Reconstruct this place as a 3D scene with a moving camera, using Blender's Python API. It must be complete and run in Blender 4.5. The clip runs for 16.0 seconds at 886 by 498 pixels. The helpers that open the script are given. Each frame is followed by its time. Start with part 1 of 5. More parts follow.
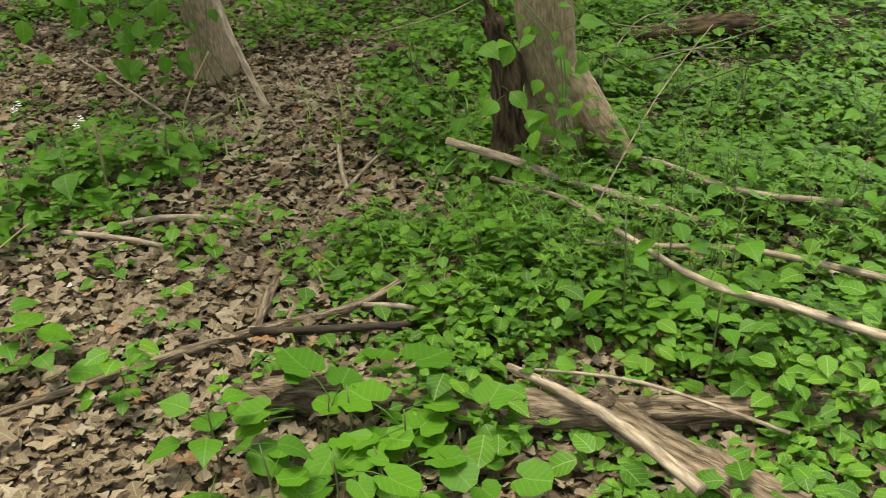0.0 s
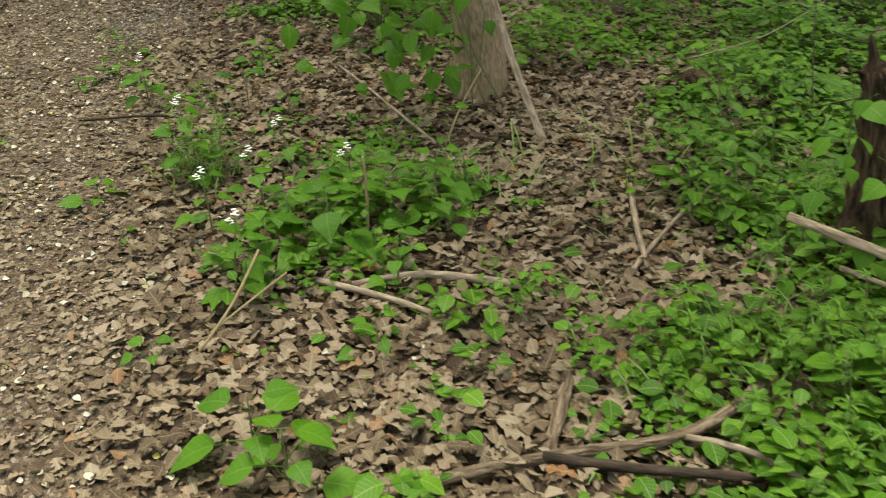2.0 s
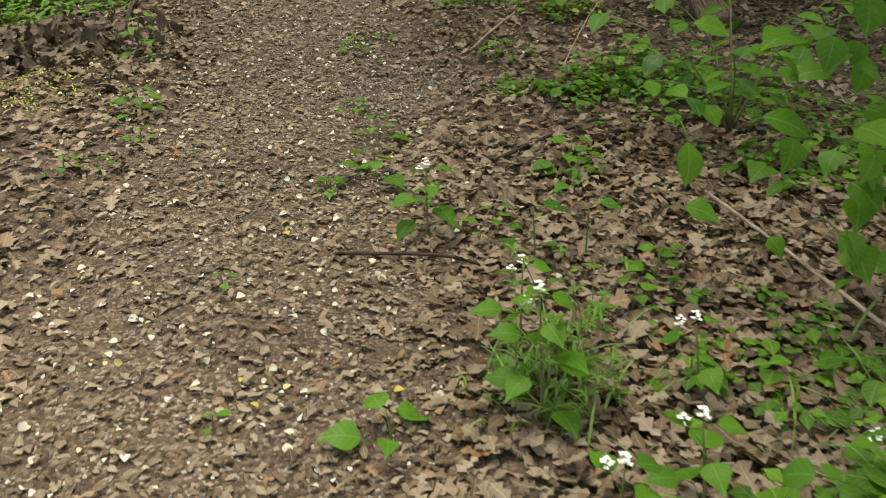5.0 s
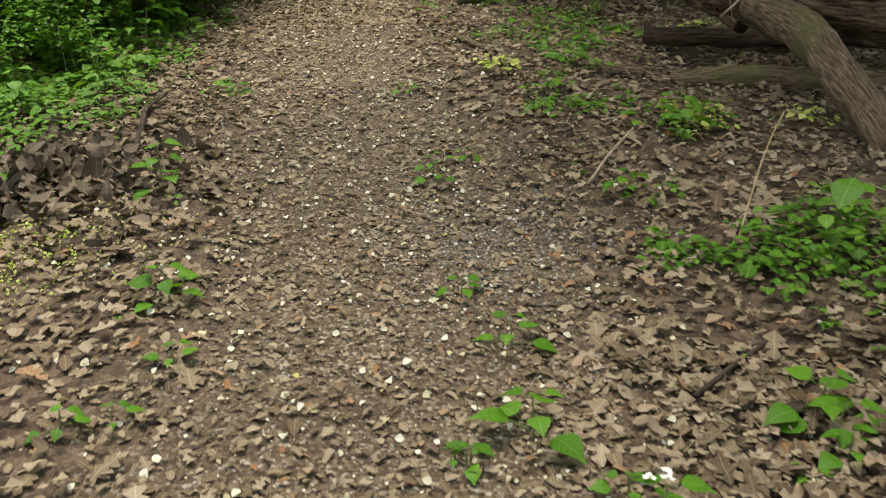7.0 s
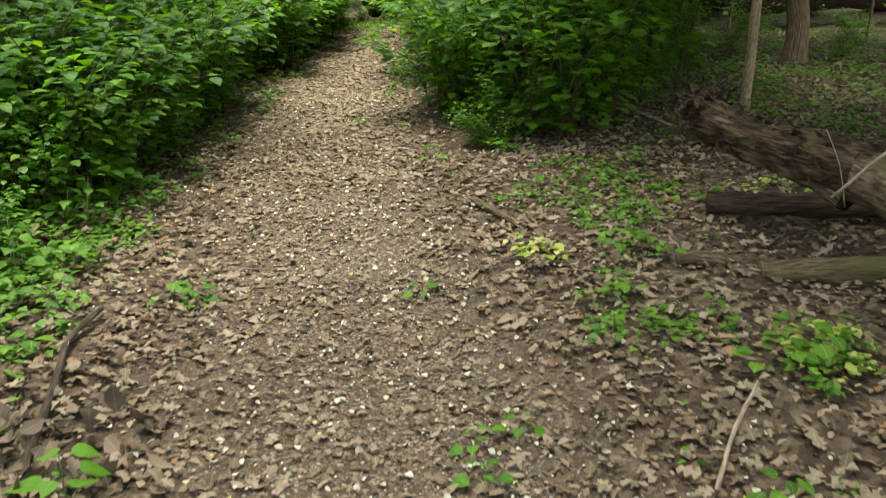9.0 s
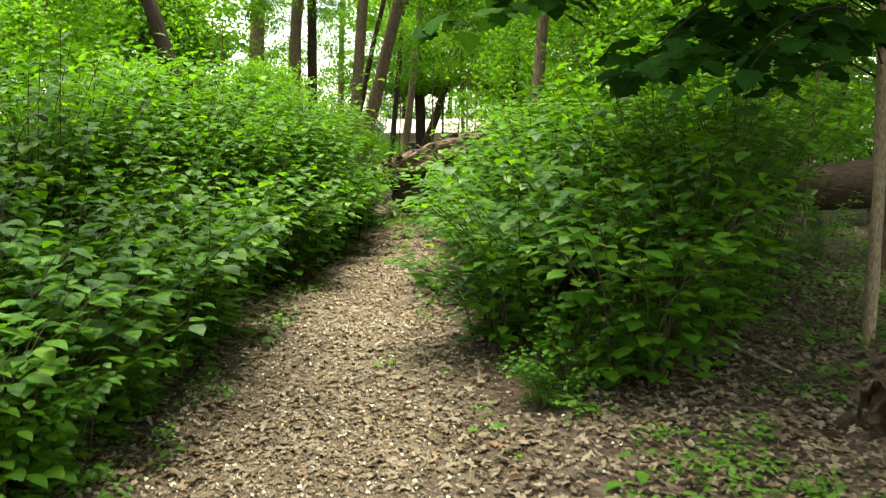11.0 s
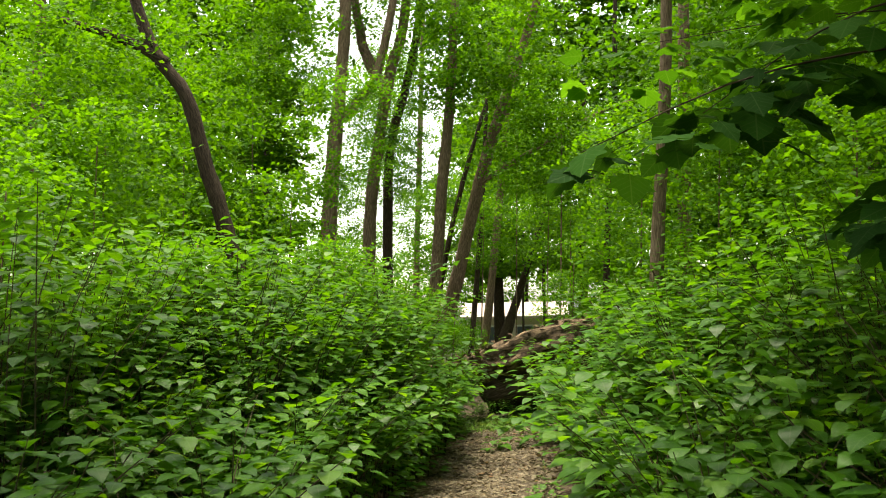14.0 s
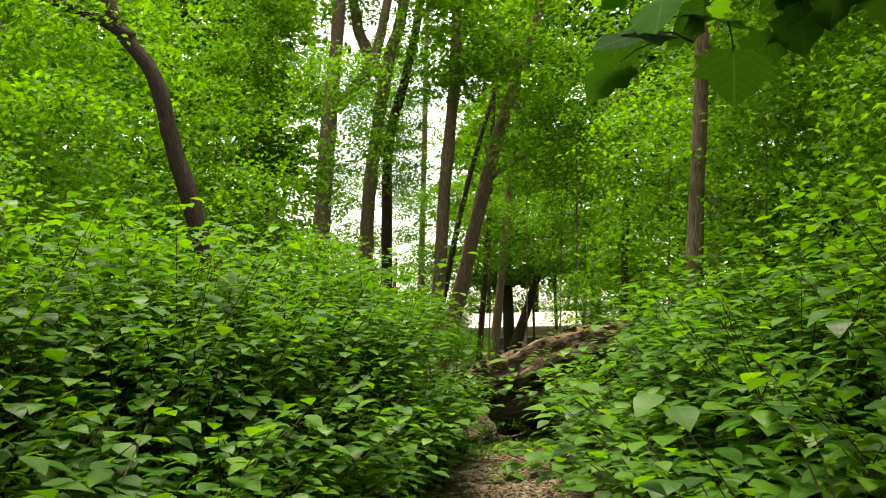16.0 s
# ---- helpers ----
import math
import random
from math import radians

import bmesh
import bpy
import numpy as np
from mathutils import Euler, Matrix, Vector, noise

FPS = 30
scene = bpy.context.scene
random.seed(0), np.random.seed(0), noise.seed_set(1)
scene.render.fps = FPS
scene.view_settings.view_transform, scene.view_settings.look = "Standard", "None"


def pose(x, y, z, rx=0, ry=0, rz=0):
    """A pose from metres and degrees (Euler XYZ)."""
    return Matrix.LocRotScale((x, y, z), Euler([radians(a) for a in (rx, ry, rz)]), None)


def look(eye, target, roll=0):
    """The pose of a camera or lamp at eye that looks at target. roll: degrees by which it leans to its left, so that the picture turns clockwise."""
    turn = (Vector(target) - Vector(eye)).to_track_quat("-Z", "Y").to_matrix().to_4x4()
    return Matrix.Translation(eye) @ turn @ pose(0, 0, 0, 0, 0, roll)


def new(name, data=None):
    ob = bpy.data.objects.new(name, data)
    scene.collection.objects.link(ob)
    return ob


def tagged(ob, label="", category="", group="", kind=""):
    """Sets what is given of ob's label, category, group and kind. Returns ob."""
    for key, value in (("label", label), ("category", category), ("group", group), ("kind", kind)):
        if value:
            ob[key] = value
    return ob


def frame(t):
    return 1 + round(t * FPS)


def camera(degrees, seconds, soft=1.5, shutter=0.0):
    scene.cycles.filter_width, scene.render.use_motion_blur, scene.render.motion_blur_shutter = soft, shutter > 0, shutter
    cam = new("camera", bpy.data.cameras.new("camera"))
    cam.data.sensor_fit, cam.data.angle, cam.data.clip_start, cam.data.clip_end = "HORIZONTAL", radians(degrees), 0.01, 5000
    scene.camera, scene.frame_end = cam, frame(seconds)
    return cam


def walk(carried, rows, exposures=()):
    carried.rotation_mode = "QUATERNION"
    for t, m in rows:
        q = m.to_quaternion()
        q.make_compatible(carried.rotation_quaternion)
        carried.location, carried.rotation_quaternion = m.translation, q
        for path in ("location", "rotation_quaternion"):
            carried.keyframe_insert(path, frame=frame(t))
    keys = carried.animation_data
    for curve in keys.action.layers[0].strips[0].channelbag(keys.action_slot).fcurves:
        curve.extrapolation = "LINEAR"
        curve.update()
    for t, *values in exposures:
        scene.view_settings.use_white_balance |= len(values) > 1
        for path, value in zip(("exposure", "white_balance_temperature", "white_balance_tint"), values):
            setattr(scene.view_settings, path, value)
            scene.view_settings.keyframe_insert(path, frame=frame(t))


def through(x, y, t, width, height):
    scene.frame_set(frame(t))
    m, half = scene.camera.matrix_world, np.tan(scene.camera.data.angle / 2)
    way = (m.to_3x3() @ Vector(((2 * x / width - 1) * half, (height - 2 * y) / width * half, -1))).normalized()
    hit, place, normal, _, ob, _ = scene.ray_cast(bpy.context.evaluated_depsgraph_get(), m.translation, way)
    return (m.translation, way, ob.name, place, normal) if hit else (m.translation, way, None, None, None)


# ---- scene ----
cam = camera(51.4, 16.0, soft=1.0, shutter=0.25)
PATH = [
    (0, look((0.956, -2.732, 1.772), (1.618, -1.121, 0.79), -0.8)),
    (0.5, look((0.961, -2.681, 1.788), (1.525, -1.032, 0.806), -1.1)),
    (1, look((0.925, -2.498, 1.76), (1.4, -0.823, 0.775), -1.3)),
    (1.5, look((0.865, -2.266, 1.731), (1.235, -0.565, 0.747), -1.4)),
    (2, look((0.815, -1.964, 1.72), (1.074, -0.247, 0.728), -1.5)),
    (2.5, look((0.728, -1.707, 1.677), (0.842, 0.029, 0.691), -1.6)),
    (3, look((0.563, -1.398, 1.675), (0.578, 0.334, 0.674), -1.6)),
    (3.2, look((0.523, -1.295, 1.703), (0.524, 0.435, 0.7), -1.6)),
    (5.3, look((0.017, 0.048, 1.447), (0.005, 1.829, 0.538), -0.4)),
    (5.5, look((-0.032, 0.207, 1.444), (-0.043, 1.989, 0.536), -0.4)),
    (6, look((-0.145, 0.519, 1.484), (-0.158, 2.309, 0.592), -0.4)),
    (6.5, look((-0.304, 0.861, 1.526), (-0.31, 2.663, 0.659), -0.2)),
    (7, look((-0.44, 1.189, 1.505), (-0.428, 3.006, 0.669), -0.2)),
    (7.5, look((-0.568, 1.567, 1.534), (-0.547, 3.403, 0.74), -0.1)),
    (8, look((-0.713, 1.945, 1.543), (-0.677, 3.791, 0.774), 0.0)),
    (8.5, look((-0.71, 2.277, 1.565), (-0.657, 4.137, 0.832), -0.0)),
    (9, look((-0.644, 2.678, 1.619), (-0.585, 4.568, 0.968), -0.2)),
    (9.5, look((-0.673, 3.085, 1.644), (-0.609, 5.002, 1.078), 0.0)),
    (10, look((-0.707, 3.478, 1.668), (-0.644, 5.418, 1.185), 0.3)),
    (10.2, look((-0.703, 3.672, 1.695), (-0.645, 5.621, 1.249), 0.2)),
    (12.5, look((-0.898, 5.456, 1.727), (-1.013, 7.452, 1.712), -1.5)),
    (13, look((-0.947, 5.809, 1.734), (-1.077, 7.805, 1.762), -1.5)),
    (13.5, look((-0.979, 6.217, 1.753), (-1.121, 8.21, 1.844), -1.7)),
    (14, look((-1.079, 6.638, 1.752), (-1.224, 8.629, 1.872), -1.4)),
    (14.5, look((-1.054, 7.078, 1.73), (-1.203, 9.066, 1.885), -1.6)),
    (15, look((-1.059, 7.52, 1.685), (-1.215, 9.507, 1.852), -1.7)),
    (15.5, look((-1.106, 7.945, 1.668), (-1.267, 9.933, 1.826), -1.5)),
    (16, look((-1.1, 8.361, 1.651), (-1.264, 10.349, 1.798), -1.6)),
]
walk(cam, PATH, [(0.0, 1.7, 7500, 3), (2.0, 1.68, 7500, 5), (3.2, 1.62, 7500, 7), (5.5, 1.68, 7400, 10), (7.0, 1.78, 7200, 9), (8.5, 2.0, 7000, 7), (10.0, 2.35, 7200, 5), (12.5, 2.35, 7400, 1), (14.0, 1.88, 7800, 2), (16.0, 1.8, 8000, 4)])

w = bpy.data.worlds.new("sky")
scene.world = w
w.use_nodes = True
wn = w.node_tree
sky = wn.nodes.new("ShaderNodeTexSky")
sky.sky_type = "NISHITA"
sky.sun_disc = False
sky.sun_elevation, sky.sun_rotation = radians(77), radians(-23)
sky.air_density, sky.dust_density, sky.ozone_density = 1.0, 2.0, 1.0
cloud = wn.nodes.new("ShaderNodeHueSaturation")  # thin cloud takes most of the blue out of the sky
cloud.inputs["Saturation"].default_value = 0.4
wn.links.new(sky.outputs[0], cloud.inputs["Color"])
wn.links.new(cloud.outputs[0], wn.nodes["Background"].inputs[0])
wn.nodes["Background"].inputs[1].default_value = 0.15
sun = new("sun", bpy.data.lights.new("sun", "SUN"))
sun.data.energy, sun.data.angle, sun.data.color = 2.7, radians(28), (1.0, 0.96, 0.88)
sun.matrix_world = look((-2.6, 6, 30), (0, 0, 0))

rng = np.random.default_rng(7)


# ---- materials ----
def mat(name):
    m = bpy.data.materials.new(name)
    m.use_nodes = True
    nt = m.node_tree
    return m, nt, nt.nodes["Principled BSDF"], nt.nodes["Material Output"]


def node(nt, kind, **kw):
    n = nt.nodes.new(kind)
    for k, v in kw.items():
        n.inputs[k].default_value = v
    return n


def ramp(nt, fac, stops):
    r = nt.nodes.new("ShaderNodeValToRGB")
    e = r.color_ramp.elements
    while len(e) < len(stops):
        e.new(0.5)
    for el, (p, c) in zip(e, stops):
        el.position, el.color = p, (*c, 1)
    nt.links.new(fac, r.inputs[0])
    return r.outputs[0]


def mixc(nt, fac, a, b, blend="MIX"):
    m = nt.nodes.new("ShaderNodeMix")
    m.data_type, m.blend_type = "RGBA", blend
    for sock, v in ((m.inputs[0], fac), (m.inputs[6], a), (m.inputs[7], b)):
        if isinstance(v, (float, int)):
            sock.default_value = v
        elif isinstance(v, tuple):
            sock.default_value = (*v, 1)
        else:
            nt.links.new(v, sock)
    return m.outputs[2]


def maths(nt, op, a, b=0.0):
    m = nt.nodes.new("ShaderNodeMath")
    m.operation = op
    for sock, v in zip(m.inputs, (a, b)):
        if isinstance(v, (float, int)):
            sock.default_value = v
        else:
            nt.links.new(v, sock)
    return m.outputs[0]


def bump(nt, bsdf, height, strength, distance):
    b = node(nt, "ShaderNodeBump", Strength=strength, Distance=distance)
    nt.links.new(height, b.inputs["Height"])
    nt.links.new(b.outputs[0], bsdf.inputs["Normal"])


def leaf_material(name, stops, rough=0.5, through=0.35, joined=True, veins=0.07, spec=0.16):
    """Leaf blades: tone differs from leaf to leaf, with midrib and side veins and light coming through."""
    m, nt, b, out = mat(name)
    if joined:
        pick = nt.nodes.new("ShaderNodeNewGeometry").outputs["Random Per Island"]
    else:
        pick = nt.nodes.new("ShaderNodeObjectInfo").outputs["Random"]
    col = ramp(nt, pick, stops)
    uv = nt.nodes.new("ShaderNodeUVMap")
    sep = nt.nodes.new("ShaderNodeSeparateXYZ")
    nt.links.new(uv.outputs[0], sep.inputs[0])
    u, v = sep.outputs[0], sep.outputs[1]
    au = maths(nt, "ABSOLUTE", maths(nt, "SUBTRACT", u, 0.5))
    rib = maths(nt, "LESS_THAN", au, 0.018)
    side = maths(nt, "FRACT", maths(nt, "MULTIPLY", maths(nt, "SUBTRACT", v, maths(nt, "MULTIPLY", au, 0.7)), 6.0))
    side = maths(nt, "LESS_THAN", side, 0.12)
    line = maths(nt, "MULTIPLY", maths(nt, "MAXIMUM", rib, maths(nt, "MULTIPLY", side, 0.6)), veins * 3)
    n = node(nt, "ShaderNodeTexNoise", Scale=14.0, Detail=3.0)
    col = mixc(nt, maths(nt, "MULTIPLY", n.outputs[0], 0.55), col, mixc(nt, 1.0, col, (0.55, 0.6, 0.5), "MULTIPLY"))
    col = mixc(nt, line, col, mixc(nt, 0.5, col, (0.9, 0.95, 0.6), "MIX"))
    nt.links.new(col, b.inputs["Base Color"])
    b.inputs["Roughness"].default_value = rough
    b.inputs["Specular IOR Level"].default_value = spec
    bump(nt, b, maths(nt, "ADD", line, n.outputs[0]), 0.25, 0.004)
    if through:
        t = nt.nodes.new("ShaderNodeBsdfTranslucent")
        nt.links.new(mixc(nt, 1.0, col, (1.45, 1.35, 0.5), "MULTIPLY"), t.inputs[0])
        mx = node(nt, "ShaderNodeMixShader", Fac=through)
        nt.links.new(b.outputs[0], mx.inputs[1])
        nt.links.new(t.outputs[0], mx.inputs[2])
        nt.links.new(mx.outputs[0], out.inputs[0])
    return m


def bark_material(name, dark, light, moss=None, stretch=7.0, scale=16.0, depth=0.02, mossy=0.5):
    """Furrowed bark or weathered wood; the grain runs along the piece."""
    m, nt, b, out = mat(name)
    uv = nt.nodes.new("ShaderNodeUVMap")
    mp = node(nt, "ShaderNodeMapping", Scale=(stretch, 1.0, 1.0))
    nt.links.new(uv.outputs[0], mp.inputs[0])
    n = node(nt, "ShaderNodeTexNoise", Scale=scale * 0.45, Detail=8.0, Roughness=0.62, Distortion=0.35)
    nt.links.new(mp.outputs[0], n.inputs[0])
    co = nt.nodes.new("ShaderNodeTexCoord")
    big = node(nt, "ShaderNodeTexNoise", Scale=3.2, Detail=4.0)
    nt.links.new(co.outputs["Object"], big.inputs[0])
    col = ramp(nt, n.outputs[0], [(0.38, dark), (0.5, tuple(0.6 * a + 0.4 * c for a, c in zip(dark, light))), (0.64, light)])
    col = mixc(nt, maths(nt, "MULTIPLY", big.outputs[0], 0.7), col, mixc(nt, 1.0, col, (0.5, 0.45, 0.4), "MULTIPLY"))
    if moss:
        f = ramp(nt, big.outputs[0], [(mossy, (0, 0, 0)), (mossy + 0.14, (1, 1, 1))])
        col = mixc(nt, maths(nt, "MULTIPLY", f, 0.7), col, moss)
    nt.links.new(col, b.inputs["Base Color"])
    b.inputs["Roughness"].default_value = 0.9
    b.inputs["Specular IOR Level"].default_value = 0.15
    bump(nt, b, n.outputs[0], 0.9, depth)
    return m


GREEN = [(0.0, (0.0348, 0.102, 0.0066)), (0.35, (0.054, 0.15, 0.009)), (0.7, (0.0726, 0.186, 0.0114)), (1.0, (0.101, 0.222, 0.015))]
DEEP = [(0.0, (0.0315, 0.0975, 0.00825)), (0.5, (0.0518, 0.15, 0.0112)), (1.0, (0.0795, 0.203, 0.0142))]
M_COVER = leaf_material("ground_leaf_green", GREEN)
M_HERB = leaf_material("herb_leaf_green", [(0.0, (0.045, 0.132, 0.0084)), (0.5, (0.0636, 0.174, 0.0102)), (1.0, (0.0822, 0.204, 0.0132))], joined=False, veins=0.03)
M_HERB_DARK = leaf_material("herb_leaf_dark", [(0.0, (0.024, 0.091, 0.0111)), (1.0, (0.041, 0.13, 0.0123))], joined=False, rough=0.4, through=0.22, veins=0.04)
M_YELLOW = leaf_material("yellowing_leaf", [(0.0, (0.171, 0.292, 0.0227)), (0.5, (0.34, 0.405, 0.0972)), (1.0, (0.486, 0.47, 0.203))])
M_SHRUB = leaf_material("shrub_leaf", [(0.0, (0.034, 0.115, 0.008)), (0.5, (0.06, 0.175, 0.01)), (0.85, (0.09, 0.225, 0.013)), (1.0, (0.13, 0.265, 0.02))], rough=0.4, through=0.5, spec=0.22, veins=0.02)
M_CROWN = leaf_material("tree_leaf", [(0.0, (0.05, 0.15, 0.01)), (0.5, (0.085, 0.225, 0.014)), (1.0, (0.135, 0.3, 0.022))], through=0.55, veins=0.0, spec=0.1)
M_CROWN_DARK = leaf_material("tree_leaf_dark", DEEP, through=0.5, veins=0.0)
# lower maple leaves: shade is put into the colour, darker than the upper foliage
M_MAPLE_SHADED = leaf_material("maple_leaf_shaded", [(0.0, (0.013, 0.046, 0.008)), (1.0, (0.03, 0.095, 0.012))], joined=False, through=0.35, veins=0.012, rough=0.8, spec=0.03)
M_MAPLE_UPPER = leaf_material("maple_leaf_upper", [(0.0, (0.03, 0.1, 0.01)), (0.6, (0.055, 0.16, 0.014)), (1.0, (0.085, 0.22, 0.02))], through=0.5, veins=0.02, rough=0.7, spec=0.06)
M_DEAD = leaf_material("dead_leaf", [(0.0, (0.058, 0.036, 0.022)), (0.3, (0.108, 0.075, 0.047)), (0.55, (0.16, 0.12, 0.081)), (0.78, (0.203, 0.157, 0.112)), (0.94, (0.238, 0.192, 0.142)), (1.0, (0.18, 0.085, 0.036))], rough=0.75, through=0.08, veins=0.05, spec=0.2)
M_ROTTED = leaf_material("rotted_leaf", [(0.0, (0.05, 0.036, 0.026)), (1.0, (0.15, 0.112, 0.08))], rough=0.7, through=0.0, veins=0.03)
M_PETAL = leaf_material("fallen_petal", [(0.0, (0.341, 0.31, 0.198)), (0.4, (0.465, 0.453, 0.384)), (0.85, (0.496, 0.49, 0.446)), (1.0, (0.384, 0.322, 0.062))], rough=0.6, through=0.15, veins=0.0)
M_FLOWER, _nt, _b, _o = mat("white_petal")
_b.inputs["Base Color"].default_value = (0.6, 0.61, 0.58, 1)
_b.inputs["Roughness"].default_value = 0.6
M_BARK = bark_material("bark_grey", (0.091, 0.0616, 0.0385), (0.294, 0.217, 0.14))
M_BARK_WARM = bark_material("bark_tan", (0.165, 0.125, 0.078), (0.37, 0.29, 0.19), moss=(0.17, 0.175, 0.08), mossy=0.58, stretch=3.2, scale=46.0, depth=0.008)
M_BARK_DARK = bark_material("bark_dark", (0.0245, 0.0168, 0.0112), (0.098, 0.07, 0.0476))
M_ROT = bark_material("rotten_wood", (0.0154, 0.0098, 0.0063), (0.14, 0.098, 0.0595), moss=(0.105, 0.098, 0.0315), stretch=5.0, scale=20.0, depth=0.03, mossy=0.6)
M_PALE = bark_material("bare_wood", (0.0512, 0.0352, 0.0218), (0.211, 0.16, 0.106), moss=(0.0768, 0.0768, 0.0288), stretch=6.0, scale=26.0, depth=0.02, mossy=0.52)
M_LOG = bark_material("weathered_log", (0.0858, 0.0594, 0.0383), (0.343, 0.277, 0.198), moss=(0.132, 0.119, 0.0528), stretch=6.0, scale=24.0, depth=0.03, mossy=0.62)
M_FLAKY = bark_material("flaking_bark", (0.035, 0.024, 0.016), (0.27, 0.19, 0.125), stretch=3.0, scale=18.0, depth=0.04)
M_STICK = bark_material("dead_branch", (0.16, 0.125, 0.088), (0.46, 0.385, 0.295), stretch=4.0, scale=22.0, depth=0.004)
M_STICK_DARK = bark_material("dark_stick", (0.0231, 0.0185, 0.0145), (0.0858, 0.066, 0.0495), stretch=4.0, scale=22.0, depth=0.004)
M_STRAW = bark_material("straw", (0.236, 0.186, 0.0992), (0.384, 0.322, 0.198), stretch=3.0, scale=20.0, depth=0.001)
M_TWIG = bark_material("shrub_twig", (0.032, 0.0256, 0.0144), (0.104, 0.084, 0.044), stretch=3.0, scale=20.0, depth=0.002)
M_CHAR, _nt, _b, _o = mat("rotted_heart")
_n = node(_nt, "ShaderNodeTexNoise", Scale=30.0, Detail=5.0)
_nt.links.new(ramp(_nt, _n.outputs[0], [(0.3, (0.006, 0.005, 0.004)), (0.75, (0.05, 0.035, 0.025))]), _b.inputs["Base Color"])
_b.inputs["Roughness"].default_value = 0.95
_b.inputs["Specular IOR Level"].default_value = 0.04
bump(_nt, _b, _n.outputs[0], 0.8, 0.02)
M_STEM, _nt, _b, _o = mat("green_stem")
_n = node(_nt, "ShaderNodeTexNoise", Scale=20.0)
_nt.links.new(ramp(_nt, _n.outputs[0], [(0.3, (0.06, 0.085, 0.025)), (0.7, (0.12, 0.125, 0.05))]), _b.inputs["Base Color"])
_b.inputs["Roughness"].default_value = 0.6


def ground_material():
    """Damp soil, crumbled litter and, on the trodden line, grit with fine gravel."""
    m, nt, b, out = mat("forest_soil")
    co = nt.nodes.new("ShaderNodeTexCoord").outputs["Object"]
    path = nt.nodes.new("ShaderNodeAttribute")
    path.attribute_name = "trodden"
    green = nt.nodes.new("ShaderNodeAttribute")
    green.attribute_name = "overgrown_shade"
    n1 = node(nt, "ShaderNodeTexNoise", Scale=2.2, Detail=6.0, Roughness=0.6)
    n2 = node(nt, "ShaderNodeTexNoise", Scale=55.0, Detail=6.0, Roughness=0.7)
    vo = node(nt, "ShaderNodeTexVoronoi", Scale=95.0)
    vo2 = node(nt, "ShaderNodeTexVoronoi", Scale=24.0)
    for n in (n1, n2, vo, vo2):
        nt.links.new(co, n.inputs["Vector"])
    bits = nt.nodes.new("ShaderNodeSeparateXYZ")
    nt.links.new(vo2.outputs["Color"], bits.inputs[0])
    soil = ramp(nt, n2.outputs[0], [(0.3, (0.0136, 0.00868, 0.00558)), (0.55, (0.0372, 0.0254, 0.0167)), (0.75, (0.093, 0.067, 0.0453))])
    litter = ramp(nt, bits.outputs[0], [(0.0, (0.0248, 0.0161, 0.0105)), (0.4, (0.062, 0.0422, 0.0279)), (0.75, (0.105, 0.0744, 0.0508)), (1.0, (0.155, 0.115, 0.0806))])
    off = mixc(nt, 0.6, soil, litter)
    gr = nt.nodes.new("ShaderNodeSeparateXYZ")
    nt.links.new(vo.outputs["Color"], gr.inputs[0])
    grit = ramp(nt, gr.outputs[0], [(0.0, (0.0372, 0.0254, 0.0155)), (0.45, (0.0868, 0.062, 0.0397)), (0.8, (0.149, 0.115, 0.0781)), (0.95, (0.236, 0.205, 0.158)), (1.0, (0.31, 0.291, 0.248))])
    grit = mixc(nt, ramp(nt, n1.outputs[0], [(0.35, (0, 0, 0)), (0.65, (1, 1, 1))]), mixc(nt, 0.5, grit, soil), grit)
    col = mixc(nt, path.outputs["Fac"], off, grit)
    # weed green, darkened to paint in the shade between the plants
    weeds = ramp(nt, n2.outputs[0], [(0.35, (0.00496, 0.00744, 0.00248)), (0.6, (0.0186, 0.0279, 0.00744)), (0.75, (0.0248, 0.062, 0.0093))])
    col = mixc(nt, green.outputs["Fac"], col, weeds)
    nt.links.new(col, b.inputs["Base Color"])
    b.inputs["Roughness"].default_value = 0.9
    b.inputs["Specular IOR Level"].default_value = 0.2
    h = maths(nt, "ADD", maths(nt, "MULTIPLY", vo.outputs["Distance"], -0.6), n2.outputs[0])
    bump(nt, b, h, 0.8, 0.012)
    return m


# ---- mesh tools ----
def mesh_from(name, verts, tris, uvs, material, smooth=True):
    me = bpy.data.meshes.new(name)
    nv, nf = len(verts), len(tris)
    me.vertices.add(nv)
    me.vertices.foreach_set("co", np.asarray(verts, np.float32).ravel())
    me.loops.add(nf * 3)
    me.loops.foreach_set("vertex_index", np.asarray(tris, np.int32).ravel())
    me.polygons.add(nf)
    me.polygons.foreach_set("loop_start", np.arange(0, nf * 3, 3, dtype=np.int32))
    me.polygons.foreach_set("use_smooth", np.full(nf, smooth))
    layer = me.uv_layers.new(name="UVMap")
    layer.data.foreach_set("uv", np.asarray(uvs, np.float32)[np.asarray(tris).ravel()].ravel())
    me.materials.append(material)
    me.update(calc_edges=True)
    return me


def turns(yaw, pitch, roll):
    """Rotation matrices, one for each entry: roll about y, pitch about x, then yaw about z."""
    k = len(yaw)
    cz, sz, cx, sx, cy, sy = np.cos(yaw), np.sin(yaw), np.cos(pitch), np.sin(pitch), np.cos(roll), np.sin(roll)
    o, i = np.zeros(k), np.ones(k)
    rz = np.stack([cz, -sz, o, sz, cz, o, o, o, i], 1).reshape(k, 3, 3)
    rx = np.stack([i, o, o, o, cx, -sx, o, sx, cx], 1).reshape(k, 3, 3)
    ry = np.stack([cy, o, sy, o, i, o, -sy, o, cy], 1).reshape(k, 3, 3)
    return rz @ rx @ ry


